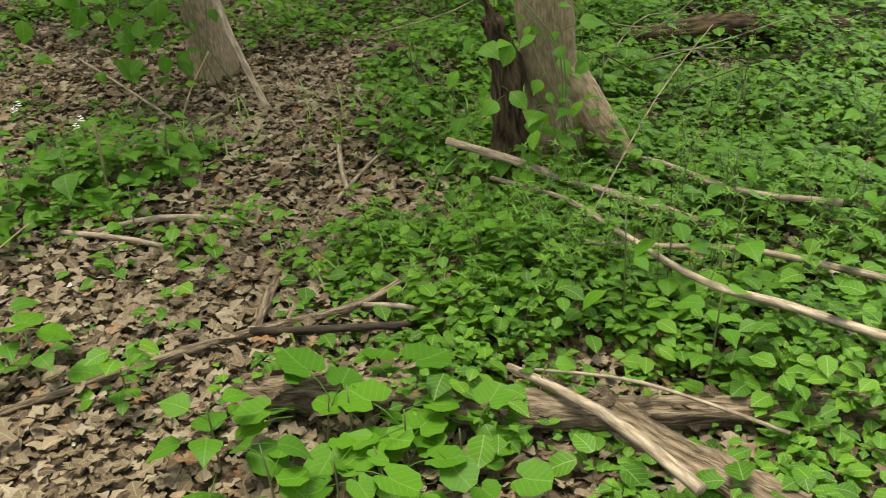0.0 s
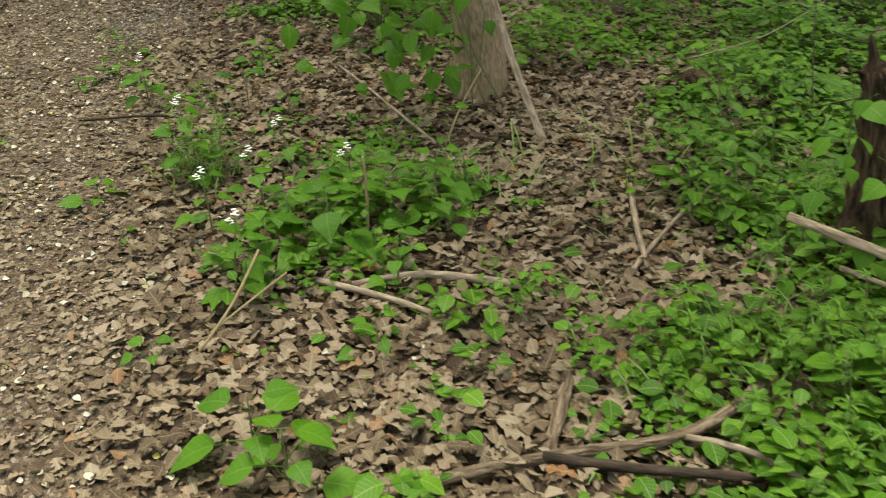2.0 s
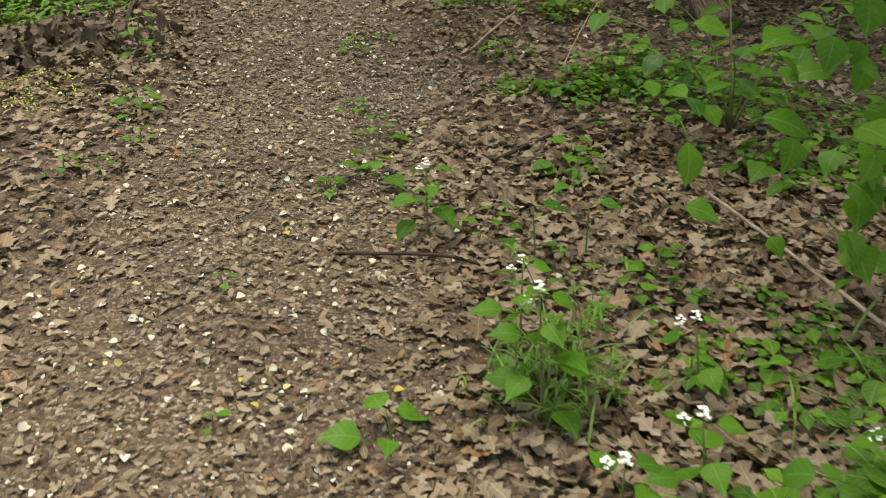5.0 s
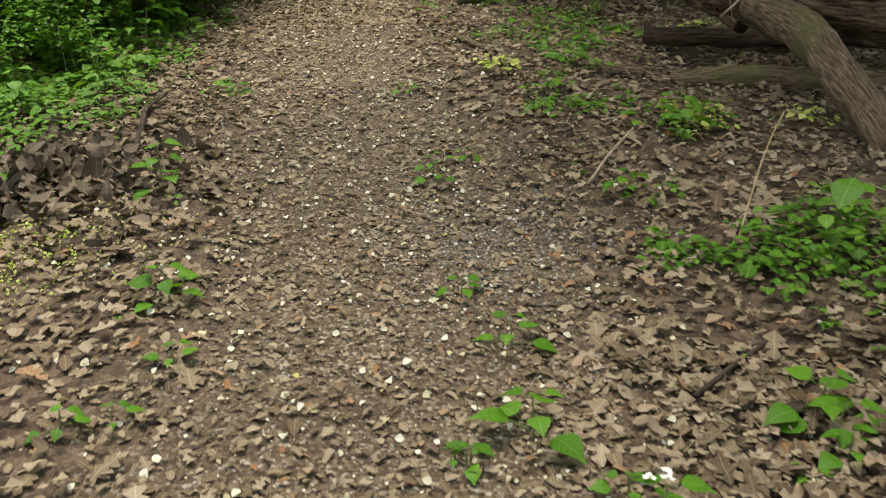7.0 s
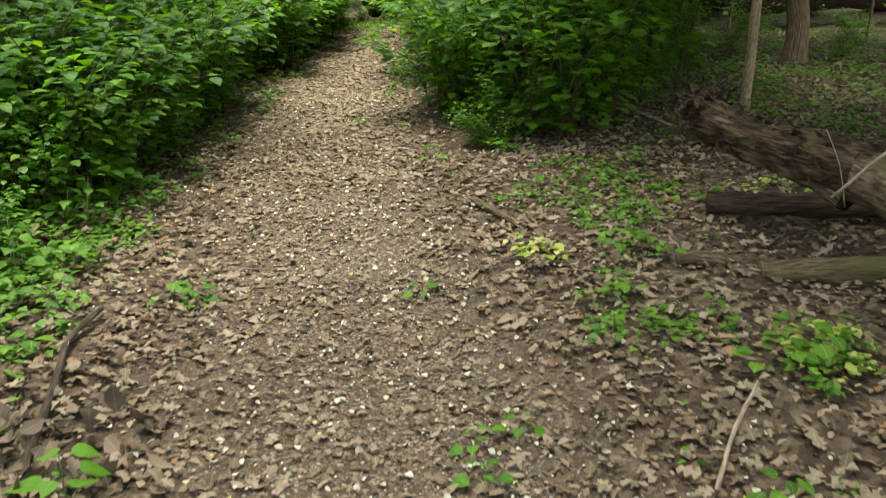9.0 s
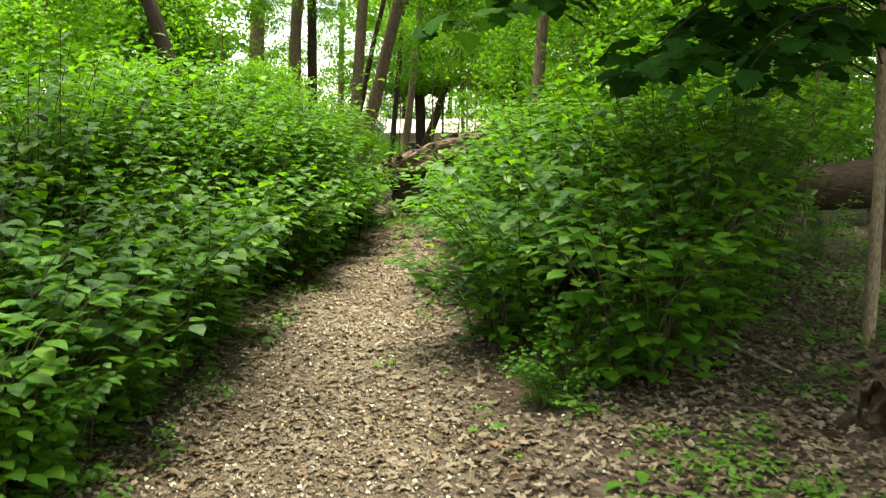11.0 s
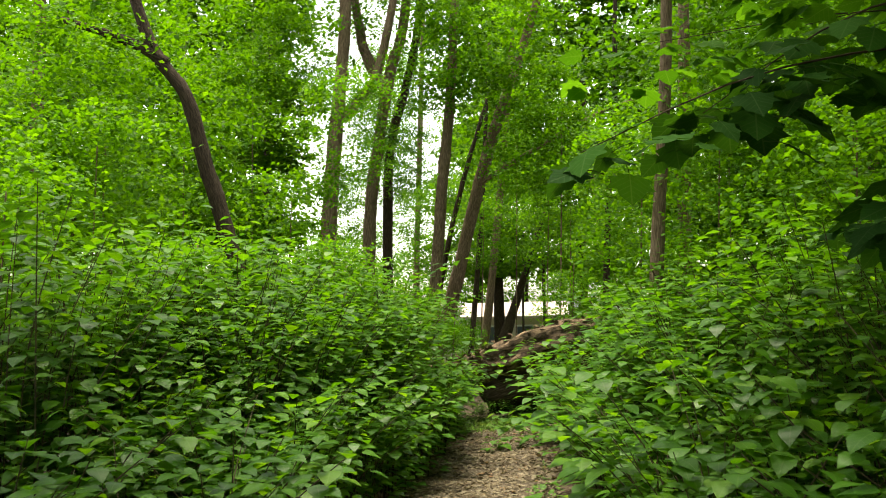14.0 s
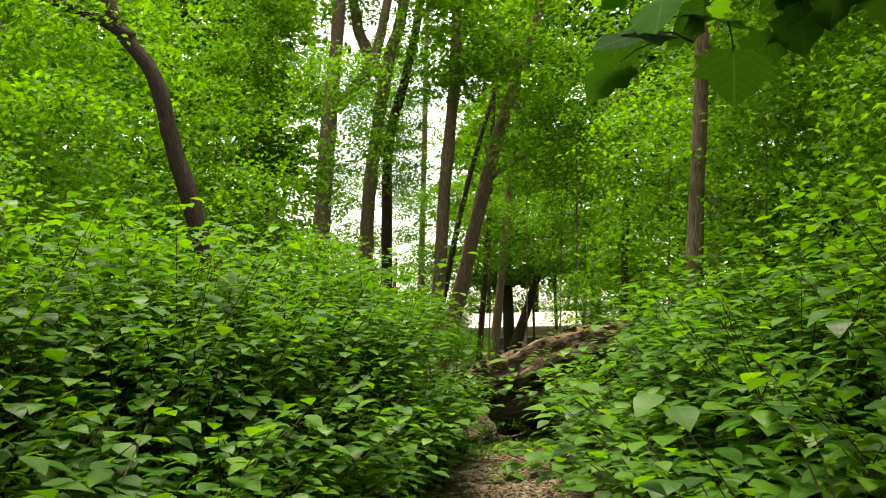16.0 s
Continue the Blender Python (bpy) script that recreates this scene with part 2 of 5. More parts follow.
class Heap:
    """Collects many placed copies of small shapes into one mesh."""

    def __init__(self):
        self.v, self.f, self.u, self.n = [], [], [], 0

    def add(self, shape, places, rots, sizes):
        sv, sf, su = shape
        k = len(places)
        if not k:
            return
        v = np.einsum("kij,nj->kni", rots, sv) * np.asarray(sizes).reshape(k, 1, -1) + np.asarray(places)[:, None, :]
        f = sf[None] + (np.arange(k) * len(sv))[:, None, None] + self.n
        self.v.append(v.reshape(-1, 3))
        self.f.append(f.reshape(-1, 3))
        self.u.append(np.tile(su, (k, 1)))
        self.n += k * len(sv)

    def raw(self, v, f, u):
        self.v.append(np.asarray(v, float))
        self.f.append(np.asarray(f) + self.n)
        self.u.append(np.asarray(u, float))
        self.n += len(v)

    def mesh(self, name, material, smooth=True):
        return mesh_from(name, np.concatenate(self.v), np.concatenate(self.f), np.concatenate(self.u), material, smooth)


def blade(profile, fold=0.25, droop=0.25, curl=0.0):
    """A leaf along +y of length 1 from half widths at even steps, folded along its midrib and bent down to the tip."""
    n = len(profile)
    v, f, u = [], [], []
    for i, wd in enumerate(profile):
        s = i / (n - 1)
        z = -droop * s * s + 0.06 * math.sin(s * 3.1)
        v += [(-wd, s + 0.0, z + fold * wd + curl * wd * math.sin(5 * s)), (0, s, z), (wd, s, z + fold * wd - curl * wd * math.sin(4 * s))]
        u += [(0.5 - wd, s), (0.5, s), (0.5 + wd, s)]
        if i:
            a = 3 * i - 3
            f += [(a, a + 1, a + 4), (a, a + 4, a + 3), (a + 1, a + 2, a + 5), (a + 1, a + 5, a + 4)]
    return np.array(v, float), np.array(f), np.array(u, float)


def fan_leaf(radii, lift=0.1, waves=0.03, centre=(0, 0.45), aspect=1.0):
    """A lobed or scalloped leaf from radii round its centre, which start at the stalk."""
    n = len(radii)
    v, u, f = [(centre[0], centre[1], 0)], [(0.5, centre[1])], []
    for i, r in enumerate(radii):
        a = -math.pi / 2 + 2 * math.pi * i / n
        x, y = r * math.cos(a) * aspect, r * math.sin(a)
        z = lift * r * r * 2 - 0.12 * y * y + waves * math.sin(3 * a + i)
        v.append((centre[0] + x, centre[1] + y, z))
        u.append((0.5 + x, centre[1] + y))
        f.append((0, i + 1, (i + 1) % n + 1))
    return np.array(v, float), np.array(f), np.array(u, float)


OVATE = blade([0.03, 0.3, 0.37, 0.27, 0.0], fold=0.12, droop=0.2)
HEART = blade([0.14, 0.42, 0.43, 0.31, 0.13, 0.0], fold=0.1, droop=0.22)
BROAD = blade([0.12, 0.41, 0.36, 0.0], fold=0.1, droop=0.2)
SMALL = blade([0.04, 0.42, 0.0], fold=0.12, droop=0.12)
FAR = (np.array([(0, 0, 0), (-0.36, 0.5, 0.06), (0.36, 0.5, 0.06), (0, 1, -0.12)], float), np.array([(0, 2, 1), (1, 2, 3)]), np.array([(0.5, 0), (0.14, 0.5), (0.86, 0.5), (0.5, 1)], float))
KIDNEY = fan_leaf([0.18, 0.42, 0.5, 0.47, 0.52, 0.48, 0.53, 0.49, 0.55, 0.5, 0.53, 0.49, 0.52, 0.48, 0.53, 0.47, 0.5, 0.42], lift=0.16, waves=0.02)
MAPLE = fan_leaf([0.3, 0.3, 0.44, 0.36, 0.55, 0.45, 0.62, 0.44, 0.5, 0.54, 0.7, 0.54, 0.5, 0.44, 0.62, 0.45, 0.55, 0.36, 0.44, 0.3], lift=-0.06, waves=0.03, aspect=1.12)


def oak(seed, curl):
    """A dried oak leaf: a stalk end, deep rounded lobes, curled edges."""
    r = random.Random(seed)
    wide = [0.02, 0.18, 0.08, 0.35, 0.12, 0.31, 0.04]
    wide = [a * r.uniform(0.85, 1.15) for a in wide]
    v, f, u = blade(wide, fold=0.0, droop=0.0)
    bend, cup = r.uniform(-0.25, 0.4), r.uniform(0.2, 1.0) * curl
    for p in v:
        p[2] = cup * p[0] ** 2 * 2.0 + bend * (p[1] - 0.5) ** 2 + 0.05 * math.sin(9 * p[1] + 6 * p[0] + seed)
    return v, f, u


def torn(seed):
    """A broken, curled piece of dead leaf."""
    r = random.Random(seed)
    v, f, u = blade([0.08, 0.3, 0.26, 0.03], fold=0, droop=0)
    for p in v:
        p[0] *= r.uniform(0.7, 1.2)
        p[2] = r.uniform(0.2, 0.9) * p[0] ** 2 * 2 + 0.12 * math.sin(5 * p[1] + seed)
    return v, f, u


def pebble(seed):
    r = random.Random(seed)
    bm = bmesh.new()
    bmesh.ops.create_uvsphere(bm, u_segments=4, v_segments=3, radius=0.5)
    bmesh.ops.triangulate(bm, faces=bm.faces)
    bm.verts.ensure_lookup_table()
    v = np.array([p.co[:] for p in bm.verts]) * np.array([1.0, r.uniform(0.6, 0.95), r.uniform(0.4, 0.65)])
    v *= np.array([[r.uniform(0.85, 1.15)] for _ in v])
    f = np.array([[p.index for p in q.verts] for q in bm.faces])
    bm.free()
    return v, f, v[:, :2] + 0.5


def tube_raw(points, radii, sides=10, rough=0.0, seed=0, cap=True, steps=4):
    """A tapered, slightly crooked round along a smooth line through the points."""
    P = [Vector(p) for p in points]
    pts, rad = [], []
    for i in range(len(P) - 1):
        a, b = P[max(i - 1, 0)], P[min(i + 2, len(P) - 1)]
        for k in range(steps):
            s = k / steps
            q = 0.5 * ((2 * P[i]) + (P[i + 1] - a) * s + (2 * a - 5 * P[i] + 4 * P[i + 1] - b) * s * s + (3 * P[i] - a - 3 * P[i + 1] + b) * s ** 3)
            pts.append(q)
            rad.append(radii[i] * (1 - s) + radii[i + 1] * s)
    pts.append(P[-1])
    rad.append(radii[-1])
    v, f, u = [], [], []
    side, run = None, 0.0
    for i, (q, r) in enumerate(zip(pts, rad)):
        way = (pts[min(i + 1, len(pts) - 1)] - pts[max(i - 1, 0)]).normalized()
        ref = side if side else (Vector((0, 0, 1)) if abs(way.z) < 0.8 else Vector((1, 0, 0)))
        side = (ref - way * ref.dot(way)).normalized()
        up = way.cross(side)
        run += (pts[i] - pts[i - 1]).length if i else 0
        for k in range(sides + 1):
            a = 2 * math.pi * k / sides
            d = side * math.cos(a) + up * math.sin(a)
            q1, q2 = run * 2.2 / max(r * 8, 0.1) + seed * 7.1, run * 5.0 / max(r * 8, 0.1) + seed * 3.3
            rr = r * (1 + rough * noise.noise(Vector((math.cos(a) * 1.6, math.sin(a) * 1.6, q1))) + 0.55 * rough * noise.noise(Vector((math.cos(a) * 4.5, math.sin(a) * 4.5, q2))))
            v.append(q + d * rr)
            u.append((k / sides * 2 * math.pi * max(rad), run))
        if i:
            o, p = (i - 1) * (sides + 1), i * (sides + 1)
            for k in range(sides):
                f += [(o + k, o + k + 1, p + k + 1), (o + k, p + k + 1, p + k)]
    if cap:
        for base, q in ((0, pts[0]), (len(v) - sides - 1, pts[-1])):
            c = len(v)
            v.append(q)
            u.append((0, 0))
            for k in range(sides):
                f.append((c, base + k + 1, base + k) if base == 0 else (c, base + k, base + k + 1))
    return [tuple(p) for p in v], f, u


def put(name, me, parent=None, m=None):
    ob = new(name, me)
    if m is not None:
        ob.matrix_basis = m
    if parent is not None:
        ob.parent = parent
    return ob


def tube(name, points, radii, material, sides=10, rough=0.0, seed=0, parent=None, cap=True, steps=4):
    v, f, u = tube_raw(points, radii, sides, rough, seed, cap, steps)
    return put(name, mesh_from(name, v, f, u, material), parent)


def empty(name, x, y, z, yaw=0.0):
    ob = new(name)
    ob.matrix_basis = pose(x, y, z, 0, 0, yaw)
    ob.empty_display_size = 0.05
    return ob


# ---- the lie of the land ----
CENTRE = ((-30, 4.0), (-8, 1.2), (-3, 0.1), (0, -0.45), (4, -0.6), (6.5, -0.93), (9, -1.4), (11, -1.5), (13.5, -1.6), (16, -1.45), (20, -1.42), (26, -1.0), (60, 2.0))
CY, CX = np.array([c[0] for c in CENTRE]), np.array([c[1] for c in CENTRE])
HALF_Y, HALF = np.array([-30, 0, 4, 6.5, 9, 12, 16, 19.5, 21, 60]), np.array([0.8, 0.75, 0.7, 0.62, 0.68, 0.7, 0.55, 0.45, 0.1, 0.05])
PATCHES = (  # x, y, half width, half depth, plantlets to the square metre
    (2.2, -0.15, 0.6, 0.5, 300), (2.75, 0.95, 0.7, 0.55, 230), (3.1, -0.3, 0.8, 0.9, 280), (1.3, 1.25, 0.38, 0.25, 120), (1.4, 0.42, 0.25, 0.18, 150),
    (2.7, 2.8, 1.0, 0.4, 120), (3.6, 1.9, 0.8, 0.8, 220), (2.2, -0.85, 0.6, 0.35, 240), (4.8, 1.6, 1.4, 1.6, 150), (4.8, -0.2, 1.2, 1.0, 200), (4.6, 4.2, 1.4, 1.2, 80), (1.0, 1.85, 0.4, 0.3, 120),
    (1.3, -0.1, 0.35, 0.22, 130), (1.2, 4.0, 0.6, 0.35, 150), (1.45, 3.1, 0.4, 0.22, 140), (2.3, 3.4, 0.8, 0.6, 120), (1.15, -0.55, 0.3, 0.15, 110),
    (0.8, 0.85, 0.4, 0.35, 120), (3.5, -1.6, 1.0, 0.8, 160), (1.0, 0.4, 0.2, 0.12, 90), (1.75, 0.0, 0.3, 0.3, 140), (1.7, -0.55, 0.3, 0.2, 160),
    (0.66, 4.2, 0.33, 0.2, 190), (1.15, 4.15, 0.35, 0.28, 200), (0.47, 4.8, 0.14, 0.15, 130), (0.8, 5.65, 0.3, 0.22, 150), (0.2, 6.35, 0.13, 0.18, 170),
    (0.45, 6.05, 0.2, 0.18, 170), (0.1, 7.9, 0.25, 0.25, 110), (0.7, 8.35, 0.4, 0.3, 130), (0.42, 7.4, 0.24, 0.25, 150), (0.66, 7.65, 0.25, 0.18, 120),
    (0.4, 6.95, 0.18, 0.18, 160), (1.5, 9.6, 0.4, 0.3, 110), (0.6, 8.85, 0.35, 0.2, 110), (0.1, 9.35, 0.25, 0.18, 110), (1.05, 8.1, 0.2, 0.2, 110), (0.15, 6.0, 0.14, 0.14, 130),
    (-2.75, 7.0, 0.45, 0.6, 260), (-2.9, 6.2, 0.5, 0.7, 260), (-3.4, 5.2, 0.6, 1.0, 100), (-2.35, 6.65, 0.2, 0.35, 160), (-2.3, 7.9, 0.25, 0.5, 90), (-2.15, 9.3, 0.15, 0.8, 60), (-1.65, 6.45, 0.08, 0.08, 260),
    (2.6, 11.0, 1.0, 0.9, 60), (4.2, 13.0, 1.8, 1.5, 50), (3.6, 9.6, 1.0, 0.9, 70), (6, 16, 2.5, 2.5, 30), (5.0, 10.5, 1.5, 2.0, 40),
    (2.45, -1.4, 0.5, 0.28, 220), (0.85, 1.15, 0.35, 0.35, 100), (1.25, 1.15, 0.28, 0.28, 110), (-2.5, 6.0, 0.45, 0.6, 200), (-2.35, 7.3, 0.3, 0.5, 160), (3.4, 0.6, 1.0, 0.9, 210), (4.4, 2.8, 1.5, 1.2, 150), (2.9, 1.7, 0.6, 0.5, 170), (5.6, 0.6, 1.2, 1.4, 130), (6.0, 3.4, 1.6, 1.6, 90),
    (3.0, 12.2, 1.6, 1.4, 28), (4.6, 15.2, 1.8, 1.6, 22), (6.5, 12.5, 1.8, 1.8, 20), (-2.6, 8.6, 0.3, 0.7, 160), (-1.4, 19.75, 0.8, 0.4, 320), (-1.95, 19.3, 0.3, 0.8, 150), (-0.85, 19.5, 0.25, 1.2, 110), (-2.1, 12.5, 0.15, 1.8, 60), (-0.82, 13.5, 0.14, 2.5, 80))


def land(x, y):
    """Height of the ground, with a low bank on both sides of the trodden line and a fall towards the houses."""
    d = np.abs(x - np.interp(y, CY, CX)) / np.interp(y, HALF_Y, HALF)
    bank = 0.06 * np.clip((d - 0.6) / 1.4, 0, 1)
    lumps = 0.018 * np.sin(2.3 * x + 1.1 * y) + 0.014 * np.sin(3.7 * y - 1.9 * x) + 0.008 * np.sin(9.1 * x + 3) * np.sin(8.3 * y)
    return 0.035 + bank + lumps - 1.5 * np.clip((y - 24) / 32, 0, 1) ** 1.5 + 0.02 * np.clip(x - 3, 0, 30)


def spot(x, y):
    return float(land(np.float64(x), np.float64(y)))


def build_ground():
    fine_x, fine_y = np.linspace(-6, 7, 150), np.linspace(-4, 24, 260)
    xs = np.concatenate([np.array([-400, -200, -100, -60, -40, -25, -16, -10, -7.5]), fine_x, np.array([8.5, 11, 16, 25, 40, 60, 100, 200, 400])])
    ys = np.concatenate([np.array([-400, -200, -100, -50, -25, -12, -7, -5]), fine_y, np.array([25, 27, 30, 35, 42, 50, 60, 80, 120, 200, 400])])
    X, Y = np.meshgrid(xs, ys)
    Z = land(X, Y)
    nx = len(xs)
    v = np.stack([X, Y, Z], -1).reshape(-1, 3)
    i, j = np.meshgrid(np.arange(nx - 1), np.arange(len(ys) - 1))
    a = (j * nx + i).ravel()
    f = np.concatenate([np.stack([a, a + 1, a + nx + 1], 1), np.stack([a, a + nx + 1, a + nx], 1)])
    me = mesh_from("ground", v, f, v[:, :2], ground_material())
    d = np.abs(v[:, 0] - np.interp(v[:, 1], CY, CX)) / np.interp(v[:, 1], HALF_Y, HALF)
    tr = np.clip(1.45 - d, 0, 1) * np.clip((22 - v[:, 1]) / 2, 0, 1)
    me.attributes.new("trodden", "FLOAT", "POINT").data.foreach_set("value", tr.astype(np.float32))
    # mask for weed green with painted shade: plant patches and the far ground
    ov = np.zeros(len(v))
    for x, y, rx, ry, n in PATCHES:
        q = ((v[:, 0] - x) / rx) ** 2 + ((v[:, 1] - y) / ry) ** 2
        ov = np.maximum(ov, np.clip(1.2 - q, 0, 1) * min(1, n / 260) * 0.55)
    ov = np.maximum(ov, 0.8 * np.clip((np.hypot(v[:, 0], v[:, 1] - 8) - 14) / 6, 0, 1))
    me.attributes.new("overgrown_shade", "FLOAT", "POINT").data.foreach_set("value", ov.astype(np.float32))
    return tagged(put("ground", me), "brown forest soil with a trodden gritty path", "ground", kind="structure")


build_ground()


# ---- litter, gravel and low green ----
def litter():
    dry = Heap()
    shapes = [oak(i, 0.6) for i in range(5)] + [torn(i) for i in range(5)]
    n = 82000
    ahead = rng.uniform(0, 1, n) < 0.8
    y = np.where(ahead, rng.uniform(-1.7, 9.2, n), rng.uniform(9.0, 20.5, n))
    x = np.where(ahead, rng.uniform(-3.6, 5.2, n), np.where((y < 18) & (rng.uniform(0, 1, n) < 0.5), rng.uniform(0.5, 8.5, n), np.interp(y, CY, CX) + rng.uniform(-1.1, 1.1, n)))
    y[:18000] = rng.uniform(-1.8, 3.6, 18000)
    x[:18000] = rng.uniform(-0.2, 3.4, 18000)
    y[18000:26000] = rng.uniform(8.5, 20.0, 8000)
    x[18000:26000] = np.interp(y[18000:26000], CY, CX) + rng.uniform(-0.8, 0.8, 8000)
    y[-13000:] = rng.uniform(9.0, 14.0, 13000)
    x[-13000:] = rng.uniform(0.1, 5.5, 13000)
    d = np.abs(x - np.interp(y, CY, CX)) / np.interp(y, HALF_Y, HALF)
    keep = rng.uniform(0, 1, n) < np.where(d < 0.6, 0.42 + 0.5 * (y > 8.5), np.where(d < 1.1, 0.7, 1.0)) * np.where((y < 2.6) & (x < -1.6), 0.2, 1.0) * np.where((x > 2.6) & (y < 5), 0.7, 1.0) * np.where((x < -2.9) & (y < 6.5), 0.4, 1.0)
    x, y, d = x[keep], y[keep], d[keep]
    k = len(x)
    size = rng.uniform(0.04, 0.088, k) * np.where((d < 0.75) & (y < 5), 0.72, 1.0) * np.where(rng.uniform(0, 1, k) < 0.08, 1.35, 1.0)
    z = land(x, y) + rng.uniform(0.004, 0.035, k) * np.where(d < 0.9, 0.4, 1.0)
    tilt = np.where(d < 0.9, 0.13, 0.24)
    rots = turns(rng.uniform(0, 6.283, k), rng.normal(0, 1, k) * tilt, rng.normal(0, 1, k) * tilt + np.where(rng.uniform(0, 1, k) < 0.4, 3.14, 0))
    which = np.where(rng.uniform(0, 1, k) < np.where(d < 0.8, 0.35, 0.52), rng.integers(0, 5, k), rng.integers(5, 10, k))
    P = np.stack([x, y, z], 1)
    for i, s in enumerate(shapes):
        q = which == i
        dry.add(s, P[q], rots[q], size[q] * (1.0 if i < 5 else 0.7))
    k = 24000
    y = rng.uniform(-1.7, 12.0, k)
    x = np.where(rng.uniform(0, 1, k) < 0.3, np.interp(y, CY, CX) + rng.normal(0, 0.6, k), rng.uniform(-2.8, 3.2, k))
    P = np.stack([x, y, land(x, y) + rng.uniform(0.003, 0.02, k)], 1)
    rots = turns(rng.uniform(0, 6.283, k), rng.normal(0, 0.22, k), rng.normal(0, 0.22, k))
    for i in range(3):
        scrap = blade([0.12 + 0.06 * i, 0.36 - 0.07 * i, 0.06 + 0.05 * i], fold=0.3 - 0.2 * i, droop=0.15 * i)
        q = slice(i, k, 3)
        dry.add(scrap, P[q], rots[q], rng.uniform(0.014, 0.042, len(P[q])))
    tagged(put("dead_leaves", dry.mesh("dead_leaves", M_DEAD)), "dry brown oak leaves littering the forest floor", "leaf litter", kind="stuff")
    rot = Heap()
    k = 420
    x, y = rng.normal(-2.15, 0.28, k), rng.normal(4.95, 0.28, k)
    q = np.exp(-((x + 2.15) / 0.4) ** 2 - ((y - 4.95) / 0.4) ** 2)
    P = np.stack([x, y, land(x, y) + q * rng.uniform(0.0, 0.12, k) + 0.02], 1)
    which = rng.integers(0, 10, k)
    rots = turns(rng.uniform(0, 6.283, k), rng.normal(0, 0.6, k), rng.normal(0, 0.6, k))
    for i, s in enumerate(shapes):
        rot.add(s, P[which == i], rots[which == i], rng.uniform(0.06, 0.12, (which == i).sum()))
    tagged(put("rotted_leaves", rot.mesh("rotted_leaves", M_ROTTED)), "dark heap of rotted leaves beside the path", "leaf litter", kind="stuff")


GRIT = (-0.12, 4.45)  # where gravel has washed together


def gravel():
    m, nt, b, out = mat("gravel_stone")
    pick = nt.nodes.new("ShaderNodeNewGeometry").outputs["Random Per Island"]
    n = node(nt, "ShaderNodeTexNoise", Scale=60.0, Detail=4.0)
    col = ramp(nt, pick, [(0.0, (0.065, 0.055, 0.045)), (0.5, (0.15, 0.13, 0.112)), (0.85, (0.24, 0.225, 0.205)), (1.0, (0.38, 0.365, 0.34))])
    nt.links.new(mixc(nt, maths(nt, "MULTIPLY", n.outputs[0], 0.6), col, mixc(nt, 1.0, col, (0.5, 0.47, 0.42), "MULTIPLY")), b.inputs["Base Color"])
    b.inputs["Roughness"].default_value = 0.8
    heap = Heap()
    k = 8300
    y = rng.uniform(-1.0, 12.0, k)
    x = np.interp(y, CY, CX) + rng.normal(0, 0.5, k) * np.interp(y, HALF_Y, HALF) * 1.3
    y[:1800], x[:1800] = rng.normal(GRIT[1], 0.34, 1800), rng.normal(GRIT[0], 0.24, 1800)
    which, size = rng.integers(0, 4, k), 0.006 + 0.013 * rng.uniform(0, 1, k) ** 2.5
    size[:1800] += 0.005
    P = np.stack([x, y, land(x, y) + size * 0.12], 1)
    rots = turns(rng.uniform(0, 6.283, k), rng.normal(0, 0.3, k), rng.normal(0, 0.3, k))
    for i in range(4):
        q = which == i
        heap.add(pebble(i), P[q], rots[q], size[q])
    tagged(put("gravel", heap.mesh("gravel", m, False)), "fine grey and tan gravel on the path", "gravel", kind="stuff")
    bits = Heap()
    k = 4200
    y = rng.uniform(-1.5, 12.0, k)
    x = np.interp(y, CY, CX) + rng.normal(0, 0.75, k)
    P = np.stack([x, y, land(x, y) + 0.012], 1)
    bits.add(blade([0.1, 0.42, 0.45, 0.3, 0.05], fold=0.3, droop=0.1), P, turns(rng.uniform(0, 6.283, k), rng.normal(0, 0.3, k), rng.normal(0, 0.4, k)), 0.008 + 0.022 * rng.uniform(0, 1, k) ** 1.6)
    tagged(put("fallen_petals", bits.mesh("fallen_petals", M_PETAL)), "pale fallen petals and seed wings on the path", "petals", kind="stuff")


def plantlet(heap, x, y, z, r, leaves, size, height, shape=SMALL):
    """A low sprig: a few leaves on short stalks round one root."""
    for i in range(leaves):
        a = r.uniform(0, 6.283)
        h = height * r.uniform(0.35, 1.0)
        reach = size * r.uniform(0.2, 0.9)
        heap.append((x + reach * math.cos(a), y + reach * math.sin(a), z + h, a - math.pi / 2 + r.uniform(-0.5, 0.5), r.uniform(-0.35, 0.25), r.uniform(-0.3, 0.3), size * r.uniform(0.6, 1.15)))


def spread(name, spots, shape, material, label, category):
    a = np.array(spots)
    heap = Heap()
    heap.add(shape, a[:, :3], turns(a[:, 3], a[:, 4], a[:, 5]), a[:, 6])
    return tagged(put(name, heap.mesh(name, material)), label, category, kind="stuff")


